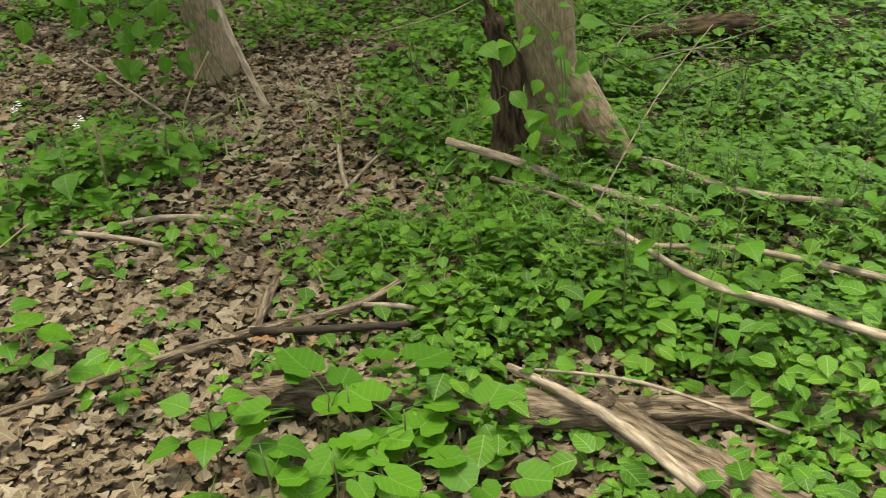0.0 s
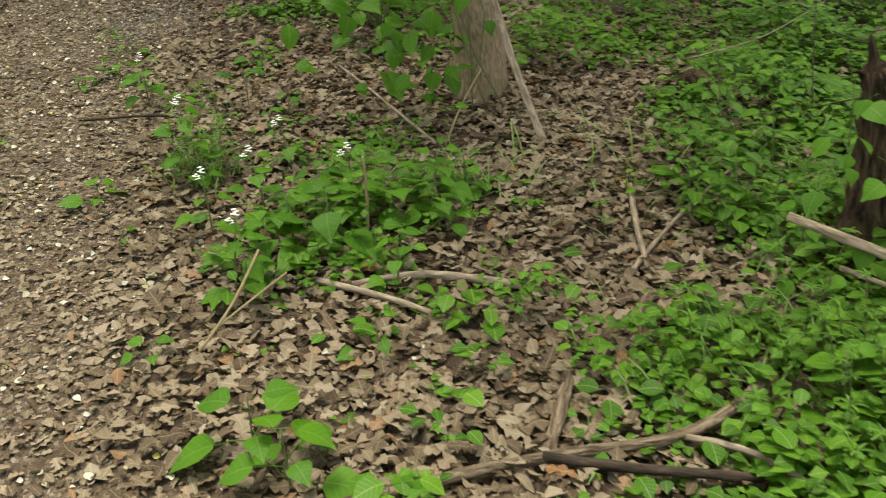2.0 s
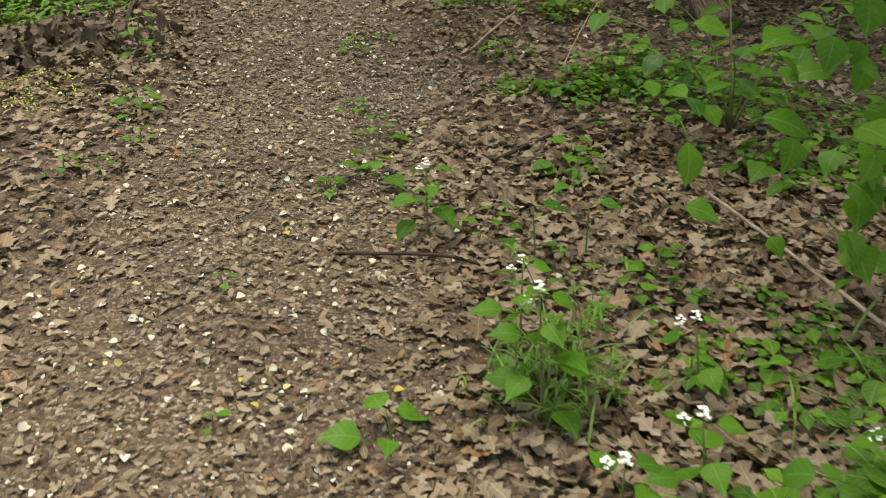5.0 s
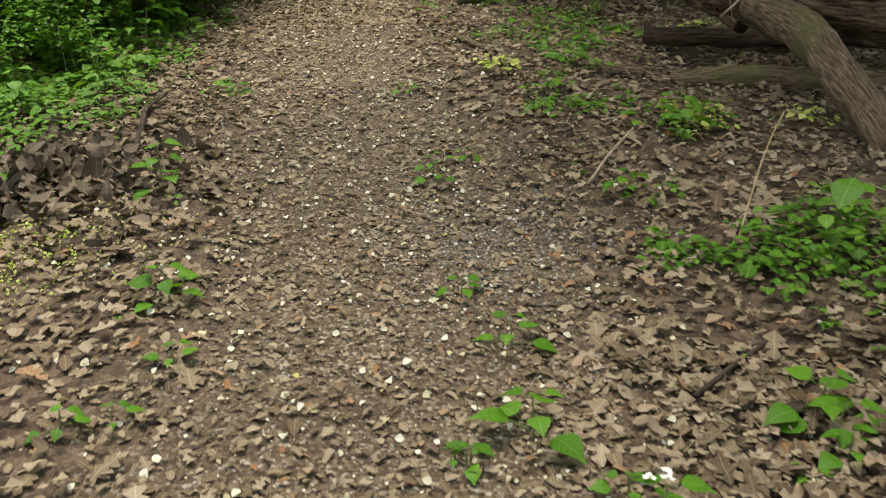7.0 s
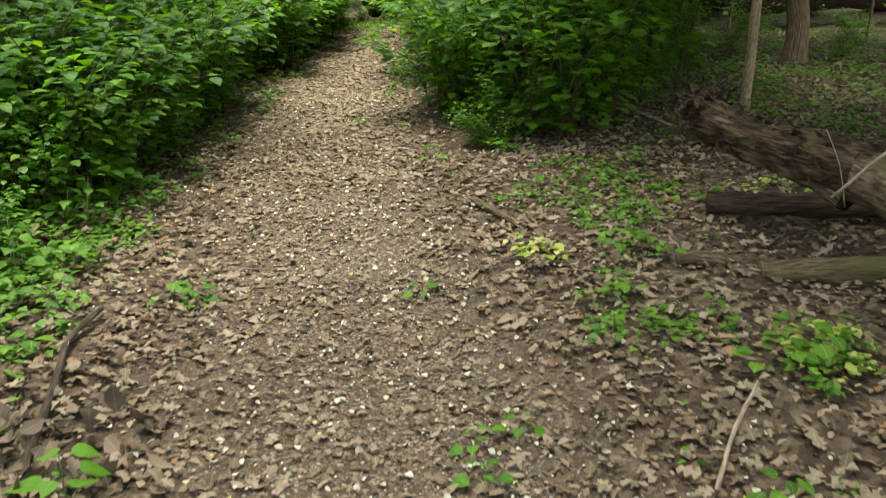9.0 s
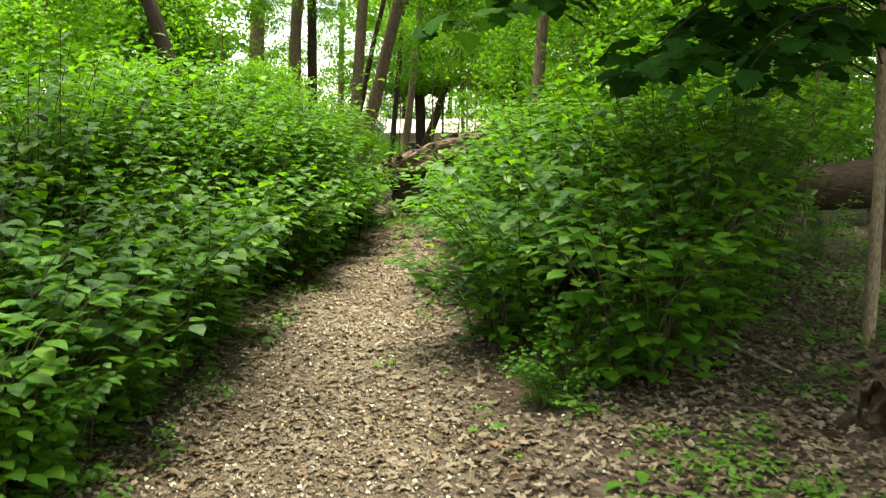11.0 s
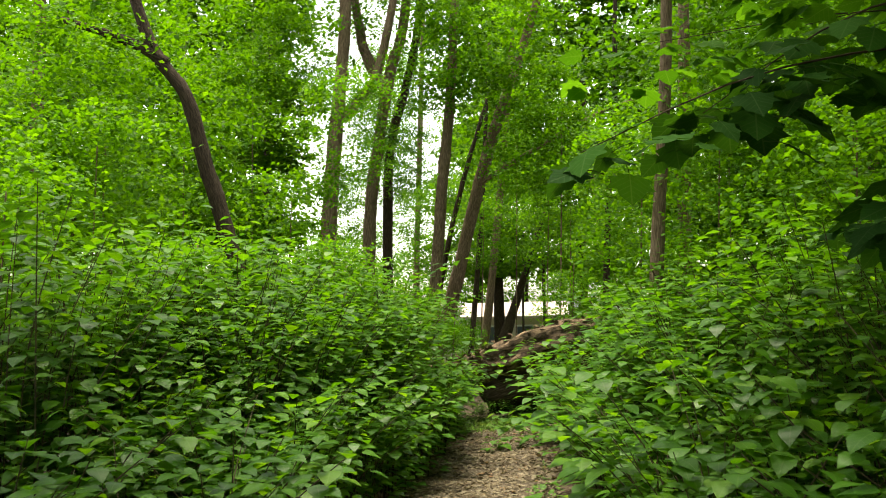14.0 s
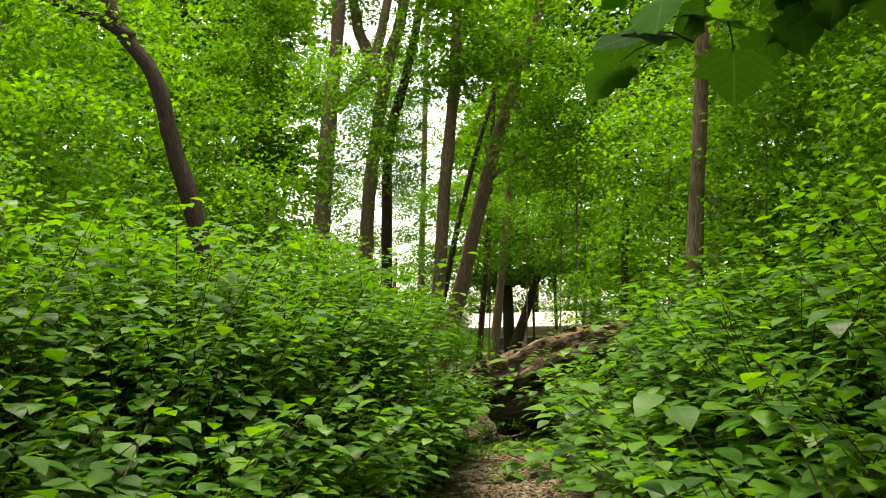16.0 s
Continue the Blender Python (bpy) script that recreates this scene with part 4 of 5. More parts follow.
for i in range(16):
    r = random.Random(300 + i)
    x, y, a = r.uniform(3.0, 4.6), r.uniform(0.2, 2.2), r.uniform(0, 3.1)
    l = r.uniform(0.3, 0.7)
    stick("dry_stem", "thin dry grey stem tangled in the weeds", [(x - l * math.cos(a), y - l * math.sin(a), r.uniform(0.02, 0.3)), (x, y, r.uniform(0.2, 0.4)), (x + l * math.cos(a), y + l * math.sin(a), r.uniform(0.05, 0.6))], 0.0035, 0.002, M_STICK_DARK if i % 3 else M_STICK, 5, 0.2, i)


def log(name, label, pts, radii, material, sides=18, rough=0.3, seed=0, category="log"):
    thing = tagged(empty(name, pts[0][0], pts[0][1], spot(pts[0][0], pts[0][1])), label, category)
    P = [(x - thing.location.x, y - thing.location.y, spot(x, y) + h - thing.location.z) for x, y, h in pts]
    tube("trunk", P, radii, material, sides, rough, seed, thing, steps=8)
    return thing


def sub(thing, name, pts, radii, material, sides=14, rough=0.25, seed=0, label=""):
    P = [(x - thing.location.x, y - thing.location.y, spot(x, y) + h - thing.location.z) for x, y, h in pts]
    ob = tube(name, P, radii, material, sides, rough, seed, thing, steps=6)
    return tagged(ob, label) if label else ob


def flakes(thing, pts, radii, n, size, material, seed):
    """Loose bark and splinters that stand off a log."""
    g = np.random.default_rng(seed)
    P = np.array([(x - thing.location.x, y - thing.location.y, spot(x, y) + h - thing.location.z) for x, y, h in pts])
    s = g.uniform(0, len(P) - 1.001, n)
    i, f = s.astype(int), (s % 1)[:, None]
    centre, way = P[i] * (1 - f) + P[i + 1] * f, P[i + 1] - P[i]
    way /= np.linalg.norm(way, axis=1)[:, None]
    side = np.cross(way, np.array([0, 0, 1.0]))
    side /= np.linalg.norm(side, axis=1)[:, None]
    up = np.cross(side, way)
    a = g.uniform(-0.6, 3.7, n)
    out = side * np.cos(a)[:, None] + up * np.sin(a)[:, None]
    rad = np.interp(s, np.arange(len(radii)), radii) * g.uniform(0.96, 1.1, n)
    yaw = np.arctan2(-way[:, 0], way[:, 1]) + g.normal(0, 0.3, n) + np.where(g.uniform(0, 1, n) < 0.5, math.pi, 0)
    heap = Heap()
    for k in range(4):
        q = slice(k, n, 4)
        heap.add(torn(20 + k), (centre + out * rad[:, None])[q], turns(yaw[q], g.normal(0, 0.35, len(yaw[q])), (math.pi / 2 - a[q]) + g.normal(0, 0.3, len(yaw[q]))), g.uniform(0.5, 1.2, len(yaw[q])) * size)
    return tagged(put("loose_bark", heap.mesh("loose_bark", material), thing), "flaking loose bark", kind="stuff")


rotten = log("rotten_log", "rotten barkless grey log lying in weeds", [(1.21, -0.67, 0.06), (1.5, -0.78, 0.065), (1.80, -0.94, 0.07), (2.19, -1.12, 0.07), (2.85, -1.36, 0.06)], [0.042, 0.05, 0.052, 0.045, 0.038], M_LOG, 20, 0.5, 31)
sub(rotten, "split_limb", [(2.08, -1.02, 0.07), (2.19, -1.26, 0.06), (2.32, -1.6, 0.03)], [0.04, 0.055, 0.07], M_LOG, 18, 0.6, 32, "splayed grey split limb")
stick("fallen_branch", "thin pale stick lying across a log", [(1.92, -0.86, 0.13), (2.04, -1.16, 0.15), (2.1, -1.5, 0.14)], 0.012, 0.018, M_STICK, 8, 0.2, 33)
stick("fallen_branch", "thin dry twig lying across a log", [(1.97, -0.92, 0.15), (2.2, -1.1, 0.16), (2.45, -1.4, 0.12)], 0.005, 0.006, M_STICK, 6, 0.2, 34)

# the hollow forked log
hollow = log("hollow_log", "rotten forked log with a hollow broken end", [(0.98, 7.82, 0.52), (1.22, 7.35, 0.5), (1.52, 6.9, 0.45), (2.0, 6.62, 0.38), (2.6, 6.5, 0.32), (3.5, 6.35, 0.27)], [0.105, 0.105, 0.13, 0.145, 0.155, 0.16], M_ROT, 28, 0.6, 41)
sub(hollow, "cut_limb", [(1.22, 7.42, 0.5), (1.34, 7.15, 0.42), (1.45, 6.92, 0.32)], [0.085, 0.075, 0.062], M_PALE, 16, 0.2, 42, "pale limb with a dark sawn end")
sub(hollow, "leg", [(1.5, 6.8, 0.45), (1.56, 6.15, 0.38), (1.65, 5.7, 0.22), (1.74, 5.3, 0.02)], [0.12, 0.1, 0.095, 0.095], M_PALE, 18, 0.4, 43, "pale bare limb propped on the ground")
sub(hollow, "hollow", [(0.965, 7.845, 0.52), (0.95, 7.87, 0.525)], [0.09, 0.085], M_CHAR, 14, 0.3, 44, "dark hollow end")
sub(hollow, "cut_face", [(1.447, 6.925, 0.322), (1.457, 6.905, 0.314)], [0.057, 0.054], M_CHAR, 14, 0.15, 45, "blackened cut face")
sub(hollow, "broken_limb", [(1.7, 6.85, 0.5), (2.05, 7.2, 0.62), (2.35, 7.45, 0.72)], [0.03, 0.025, 0.02], M_PALE, 8, 0.3, 46)
sub(hollow, "broken_limb", [(2.3, 7.42, 0.72), (2.4, 7.3, 0.5), (2.5, 7.15, 0.3)], [0.02, 0.022, 0.025], M_ROT, 8, 0.3, 47)
log("fallen_log", "dark rotten log lying under another log", [(1.0, 7.62, 0.09), (1.6, 7.5, 0.1), (2.4, 7.55, 0.09), (3.2, 7.5, 0.08)], [0.06, 0.07, 0.07, 0.07], M_BARK_DARK, 14, 0.35, 48)
log("fallen_log", "mossy tan log half sunk in leaves", [(0.98, 6.68, 0.02), (1.3, 6.6, 0.05), (1.9, 6.5, 0.05), (2.8, 6.35, 0.05)], [0.05, 0.07, 0.075, 0.07], M_PALE, 14, 0.4, 49)
stick("fallen_branch", "curved grey twig hanging over a log", [(1.2, 6.55, 0.42), (1.55, 6.5, 0.72), (2.0, 6.55, 0.6)], 0.008, 0.006, M_STICK, 6, 0.1, 50)
stick("dry_stem", "thin bent grey stem hanging at a log", [(1.3, 6.62, 0.36), (1.24, 6.6, 0.56), (1.16, 6.6, 0.72)], 0.003, 0.0025, M_STICK, 6, 0.1, 51)

flakes(hollow, [(0.98, 7.82, 0.52), (1.22, 7.35, 0.5), (1.52, 6.9, 0.45), (2.0, 6.62, 0.38), (2.6, 6.5, 0.32)], [0.13, 0.125, 0.145, 0.155, 0.16], 260, 0.08, M_ROT, 3)
flakes(hollow, [(0.94, 7.9, 0.52), (1.02, 7.74, 0.52)], [0.13, 0.13], 60, 0.1, M_ROT, 4)
flakes(rotten, [(1.21, -0.67, 0.06), (1.5, -0.78, 0.065), (1.80, -0.94, 0.07), (2.19, -1.12, 0.07), (2.85, -1.36, 0.06)], [0.038, 0.045, 0.048, 0.043, 0.038], 160, 0.06, M_LOG, 5)
# fallen trunk over the end of the path, and the dark one deep in the wood
span = log("fallen_tree", "big fallen trunk with flaking bark across the path's end", [(-2.3, 20.4, 0.55), (-1.8, 20.25, 0.7), (-1.2, 20.05, 0.9), (-0.45, 19.95, 1.13), (0.2, 19.9, 1.25)], [0.2, 0.19, 0.19, 0.21, 0.2], M_FLAKY, 32, 0.75, 61, "fallen tree")
sub(span, "root_mass", [(-1.5, 20.35, 0.35), (-0.9, 20.3, 0.45), (0.2, 20.2, 0.6)], [0.22, 0.34, 0.5], M_BARK_DARK, 18, 0.9, 62, "dark torn root mass")
sub(span, "limb", [(-1.5, 20.3, 0.4), (-1.2, 20.6, 0.2), (-0.6, 20.9, 0.0)], [0.12, 0.12, 0.1], M_BARK_DARK, 10, 0.5, 63)
flakes(span, [(-2.3, 20.4, 0.55), (-1.8, 20.25, 0.7), (-1.2, 20.05, 0.9), (-0.45, 19.95, 1.13), (0.2, 19.9, 1.25)], [0.21, 0.2, 0.2, 0.22, 0.21], 420, 0.12, M_FLAKY, 6)
log("fallen_tree", "dark fallen trunk deep in the wood", [(4.2, 17.8, 0.55), (6.5, 18.0, 0.6), (11.0, 18.5, 0.65)], [0.3, 0.36, 0.4], M_BARK_DARK, 18, 0.3, 64, "fallen tree")


# ---- trees ----
def crown_mesh(name, seed, radius, height, sprays, per, size, material, flat=0.35):
    """Leaves in many flat, uneven sprays through a ragged volume."""
    g = np.random.default_rng(seed)
    a, q = g.uniform(0, 6.283, sprays), np.sqrt(g.uniform(0.03, 1, sprays))
    h = g.uniform(-1, 1, sprays)
    wide = np.sqrt(np.clip(1 - (h * 0.92) ** 2, 0.05, 1)) * (0.75 + 0.35 * np.sin(3 * a + seed) * np.sin(2.3 * h * 3))
    c = np.stack([radius * q * wide * np.cos(a), radius * q * wide * np.sin(a), height * h], 1)
    rad = g.uniform(0.35, 0.95, sprays)
    n = sprays * per
    idx = np.repeat(np.arange(sprays), per)
    off = g.normal(0, 0.5, (n, 3)) * rad[idx][:, None] * np.array([1, 1, flat])
    off[:, 2] -= 0.25 * np.hypot(off[:, 0], off[:, 1]) ** 2
    heap = Heap()
    heap.add(FAR, c[idx] + off, turns(g.uniform(0, 6.283, n), g.normal(-0.25, 0.4, n), g.normal(0, 0.4, n)), g.uniform(0.6, 1.25, n) * size)
    return heap.mesh(name, material)


CROWN = [crown_mesh("crown", 1, 3.4, 3.0, 95, 42, 0.18, M_CROWN), crown_mesh("crown", 2, 3.0, 3.6, 95, 42, 0.175, M_CROWN), crown_mesh("crown", 3, 2.6, 2.2, 85, 48, 0.15, M_CROWN_DARK), crown_mesh("crown", 4, 2.0, 1.6, 85, 52, 0.115, M_CROWN), crown_mesh("crown", 5, 3.6, 1.8, 70, 30, 0.34, M_CROWN_DARK), crown_mesh("crown", 6, 3.8, 3.6, 110, 52, 0.38, M_CROWN)]


def tree(label, pts, radii, material, crowns=(), limbs=(), seed=0, flare=1.6, name="tree"):
    """A standing tree: trunk with a flared foot, limbs, and crowns given as (kind, x, y, z, scale, turn)."""
    x0, y0 = pts[0][0], pts[0][1]
    thing = tagged(empty(name, x0, y0, spot(x0, y0)), label, "tree", group="trees of the wood")
    z0 = thing.location.z
    P = [(0, 0, -0.1), (pts[0][0] * 0 + (pts[1][0] - x0) * 0.04, (pts[1][1] - y0) * 0.04, 0.35)] + [(x - x0, y - y0, z - z0) for x, y, z in pts[1:]]
    tube("trunk", P, [radii[0] * flare, radii[0]] + list(radii[1:]), material, 18, 0.18, seed, thing, steps=7)
    for i, (lp, lr) in enumerate(limbs):
        tube("limb", [(x - x0, y - y0, z - z0) for x, y, z in lp], lr, material, 10, 0.2, seed + i + 1, thing, steps=5)
    for kind, x, y, z, s, turn in crowns:
        ob = put("crown", CROWN[kind], thing)
        ob.matrix_basis = pose(x - x0, y - y0, z - z0, 0, 0, turn) @ Matrix.Scale(s, 4)
    return thing


# near trunks at the start of the walk
tree("grey-barked tree with vines at its foot", [(1.68, 2.42, 0), (1.42, 2.5, 1.5), (1.1, 2.6, 4.0), (0.9, 2.7, 9.0)], [0.105, 0.09, 0.075, 0.05], M_BARK_WARM, [(4, 0.6, 3.2, 9.0, 0.7, 40)], seed=71)
tree("smooth tan-barked tree with a flared foot", [(2.78, 0.42, 0), (2.7, 0.4, 0.7), (2.6, 0.42, 1.5), (2.3, 0.7, 4.0), (2.1, 1.0, 10.0)], [0.135, 0.112, 0.105, 0.09, 0.06], M_BARK_WARM, [(4, 2.6, 2.2, 10.2, 0.5, 10)],
                [([(2.76, 0.36, 0.6), (2.88, 0.28, 0.38), (3.05, 0.12, 0.1), (3.2, 0.0, 0.0)], [0.07, 0.075, 0.06, 0.03])], seed=72, flare=1.4)
snag = log("broken_stump", "crumbling dark broken stump beside a tree", [(2.6, 0.42, 0.0), (2.54, 0.4, 0.3), (2.5, 0.38, 0.55), (2.43, 0.36, 0.74)], [0.07, 0.06, 0.055, 0.035], M_ROT, 14, 0.7, 73, "stump")
sub(snag, "splinter", [(2.46, 0.37, 0.66), (2.42, 0.36, 0.78), (2.4, 0.36, 0.84)], [0.025, 0.016, 0.005], M_ROT, 7, 0.5, 74)
log("broken_stump", "low rotten stump among dead leaves", [(2.62, 1.9, 0.0), (2.6, 1.92, 0.1), (2.58, 1.93, 0.16)], [0.1, 0.09, 0.04], M_ROT, 12, 0.6, 75, "stump")
log("fallen_log", "short rotten log lying among dry stems", [(3.9, 1.75, 0.1), (4.2, 1.6, 0.14), (4.6, 1.5, 0.12), (5.2, 1.3, 0.06)], [0.05, 0.07, 0.075, 0.06], M_ROT, 14, 0.5, 79)
tree("slim grey young tree", [(4.0, 13.9, 0), (3.85, 13.9, 2.0), (3.6, 13.8, 6.0)], [0.13, 0.11, 0.08], M_BARK, [(2, 3.8, 14.2, 6.2, 0.9, 90)], seed=76)
tree("dark-trunked tree deep in the wood", [(4.6, 19.5, 0), (4.5, 19.5, 4.0), (4.5, 19.5, 10.0)], [0.27, 0.24, 0.18], M_BARK_DARK, [(3, 4.9, 19.9, 6.8, 1.1, 10), (3, 5, 19.5, 10.4, 1.1, 70)], seed=77)
tree("dark-trunked tree deep in the wood", [(8.6, 16.0, 0), (8.6, 16.0, 4.0), (8.7, 16.0, 10.0)], [0.25, 0.22, 0.18], M_BARK_DARK, [(3, 8.6, 16.6, 5.6, 1.1, 50), (3, 8.4, 15.8, 9, 1.2, 10)], seed=78)

# trees seen at the end of the path
tree("dark leaning tree with one side branch", [(-4.75, 20.4, 0), (-5.4, 20.4, 2.96), (-5.71, 20.4, 3.98), (-6.02, 20.4, 5.09), (-6.66, 20.4, 6.15), (-7.6, 20.4, 9.5)], [0.136, 0.124, 0.115, 0.105, 0.093, 0.062], M_BARK_DARK,
     [(3, -7.4, 21.5, 10.0, 0.54, 30), (3, -3.9, 22.5, 4.9, 0.6, 15), (3, -7.6, 20.0, 5.0, 0.8, 80)], [([(-6.3, 20.4, 5.6), (-6.9, 20.3, 5.95), (-7.9, 20.2, 6.3)], [0.09, 0.075, 0.05])], 81)
tree("tall grey tree forking high up", [(-5.1, 26, 0), (-4.91, 26, 3.6), (-4.71, 26, 5.71), (-4.49, 26, 7.98), (-4.3, 26, 13)], [0.186, 0.167, 0.149, 0.124, 0.087], M_BARK,
     [(0, -6.4, 26.8, 8.6, 0.75, 0), (3, -4.5, 26.5, 13.5, 0.60, 20), (3, -3.6, 26.4, 9.8, 0.42, 20)], [([(-4.6, 26, 5.75), (-4.2, 26, 6.2), (-3.84, 26, 6.69), (-3.54, 26, 7.8), (-3.2, 26, 9.5)], [0.13, 0.11, 0.1, 0.09, 0.06])], 82)
tree("tall grey tree with a wide fork", [(-4.3, 27, 0), (-4.19, 27, 3.56), (-3.97, 27, 5.31), (-3.64, 27, 7.08), (-3.31, 27, 8.26), (-2.8, 27, 12.5)], [0.167, 0.143, 0.130, 0.124, 0.112, 0.074], M_BARK,
     [(3, -5.4, 32, 4.4, 0.56, 5), (3, -4.4, 33, 5.6, 0.56, 15), (3, -3.7, 31, 4.2, 0.4, 25), (3, -5.0, 34, 7.4, 0.56, 35), (3, -3.9, 33, 8.2, 0.6, 45), (3, -4.6, 31, 3.2, 0.36, 55), (3, -4.1, 26, 5.9, 0.32, 50), (3, -4.9, 28, 4.5, 0.34, 80), (3, -3.6, 29, 7.0, 0.4, 10), (3, -5.3, 27.5, 6.9, 0.34, 140), (3, -4.3, 27, 9.2, 0.8, 60), (3, -3.3, 26.4, 4.9, 0.45, 0), (3, -2.6, 26.6, 8.6, 0.5, 40), (3, -5.9, 26.4, 7.4, 0.55, 90), (3, -3.0, 27.5, 12.8, 0.60, 70)], [([(-3.76, 27, 6.6), (-4.11, 27, 7.22), (-4.33, 27, 7.96), (-4.6, 27, 10)], [0.15, 0.13, 0.11, 0.07])], 83)
tree("dark tree standing close to another", [(-3.9, 27.5, 0), (-3.85, 27.5, 3.71), (-3.75, 27.5, 5.39), (-3.35, 27.5, 6.84), (-3.08, 27.5, 8.05), (-2.6, 27.5, 11)], [0.124, 0.112, 0.105, 0.093, 0.087, 0.062], M_BARK_DARK, seed=84)
tree("straight tall brown tree", [(-2.85, 26, 0), (-2.68, 26, 1.99), (-2.45, 26, 4.5), (-2.24, 26, 6.27), (-2.0, 26, 10)], [0.143, 0.130, 0.118, 0.105, 0.074], M_BARK, [(0, -1.6, 25.8, 8.3, 0.7, 60), (3, -2.4, 25.4, 6.9, 0.7, 60)], seed=85)
tree("brown tree leaning to one side", [(-2.85, 27, 0), (-2.37, 27, 1.94), (-1.72, 27, 4.4), (-1.28, 27, 5.78), (-0.84, 27, 6.93), (0.2, 27, 10)], [0.161, 0.149, 0.136, 0.124, 0.105, 0.062], M_BARK,
     [(3, -0.6, 25.0, 5.3, 0.8, 200), (3, 0.4, 27, 10.6, 0.54, 10)], [([(-1.72, 27, 4.4), (-0.7, 26.3, 4.9), (0.8, 25.6, 5.6), (2.0, 25.2, 5.9)], [0.06, 0.05, 0.035, 0.015])], 86)
tree("thin dark tree in the wood", [(-2.25, 32, -0.4), (-2.06, 32, 1.93), (-1.79, 32, 4.69), (-1.5, 32, 9)], [0.081, 0.074, 0.062, 0.037], M_BARK_DARK, [(0, -1.0, 34, 9, 0.9, 10)], seed=87)
tree("straight slim brown tree", [(-2.0, 34, -0.5), (-1.76, 34, 1.55), (-1.24, 34, 5.72), (-0.8, 34, 10)], [0.136, 0.124, 0.099, 0.062], M_BARK, [(3, -0.6, 34, 10, 0.60, 0)], seed=88)
tree("thin dark leaning tree", [(-3.3, 30, -0.2), (-2.68, 30, 3.12), (-2.23, 30, 4.85), (-1.81, 30, 6.19), (-1.2, 30, 8)], [0.074, 0.068, 0.062, 0.050, 0.031], M_BARK_DARK, seed=89)
tree("slender grey tree beside the thicket", [(0.55, 18, 0), (0.77, 18, 3.04), (0.91, 18, 4.89), (1.1, 18, 9)], [0.093, 0.077, 0.071, 0.043], M_BARK, [(0, 1.6, 18.6, 8.8, 0.8, 150), (3, 2.3, 18.8, 5.4, 0.9, 150)], seed=90)
tree("slim dark tree farther off", [(1.2, 30, -0.2), (1.48, 30, 4.97), (1.64, 30, 6.31), (1.8, 30, 10)], [0.087, 0.074, 0.068, 0.050], M_BARK_DARK, [(2, 2.2, 29, 6.6, 1.1, 90)], seed=91)
tree("short dark leaning trunk before the houses", [(-1.5, 40, -0.7), (-1.21, 40, 0.93), (-0.84, 40, 1.98), (0.2, 40, 5)], [0.22, 0.19, 0.14, 0.08], M_BARK_DARK, [], seed=92)
tree("thin tree before the houses", [(-0.62, 45, -0.8), (-0.6, 45, 2.0), (-0.5, 45, 6)], [0.056, 0.050, 0.037], M_BARK_DARK, [(3, -0.3, 45, 6.0, 1.0, 0)], seed=93)
tree("thin tree before the houses", [(0.27, 45, -0.8), (0.27, 45, 2.0), (0.3, 45, 6)], [0.074, 0.068, 0.050], M_BARK_DARK, [(3, 0.9, 44, 5.4, 1.0, 60)], seed=94)
tree("dark tree among dense leaves", [(-10.3, 24, 0), (-10.3, 24, 4.2), (-10.3, 24, 6), (-10.2, 24, 11)], [0.161, 0.143, 0.130, 0.087], M_BARK, [(0, -9.6, 25.5, 6.4, 0.9, 0), (3, -10, 25, 10.5, 0.66, 20)], seed=95)
tree("dark tree among dense leaves", [(-10.9, 23.4, 0), (-10.9, 23.4, 4.2), (-10.8, 23.4, 10)], [0.112, 0.099, 0.062], M_BARK_DARK, [(0, -12.0, 25, 8.4, 1.0, 140)], seed=96)
tree("dark tree among dense leaves", [(-12.6, 30, -0.2), (-12.6, 30, 5.5), (-12.6, 30, 11)], [0.155, 0.136, 0.093], M_BARK_DARK, [(0, -12, 31, 7.4, 1.2, 10), (3, -13, 31, 12, 0.72, 10)], seed=97)
tree("pale grey tree at the wood's edge", [(7.9, 30, 0), (7.99, 30, 6.0), (7.87, 30, 7.48), (7.8, 30, 12)], [0.161, 0.149, 0.136, 0.093], M_BARK, [(0, 8.6, 31, 8.6, 1.1, 10)], seed=98)
tree("grey tree at the wood's edge", [(2.1, 24, 0), (2.21, 24, 4.42), (2.29, 24, 6.1), (2.4, 24, 11)], [0.136, 0.124, 0.112, 0.062], M_BARK, [(2, 3.6, 24.5, 6.4, 1.0, 70), (3, 2.6, 24.5, 10.6, 0.60, 0)], seed=99)
tree("pale grey tree at the wood's edge", [(10.2, 34, 0), (10.33, 34, 5.64), (10.38, 34, 8.03), (10.4, 34, 12)], [0.174, 0.161, 0.136, 0.093], M_BARK, [(0, 11, 35, 8.6, 1.2, 100)], seed=100)
r = random.Random(17)
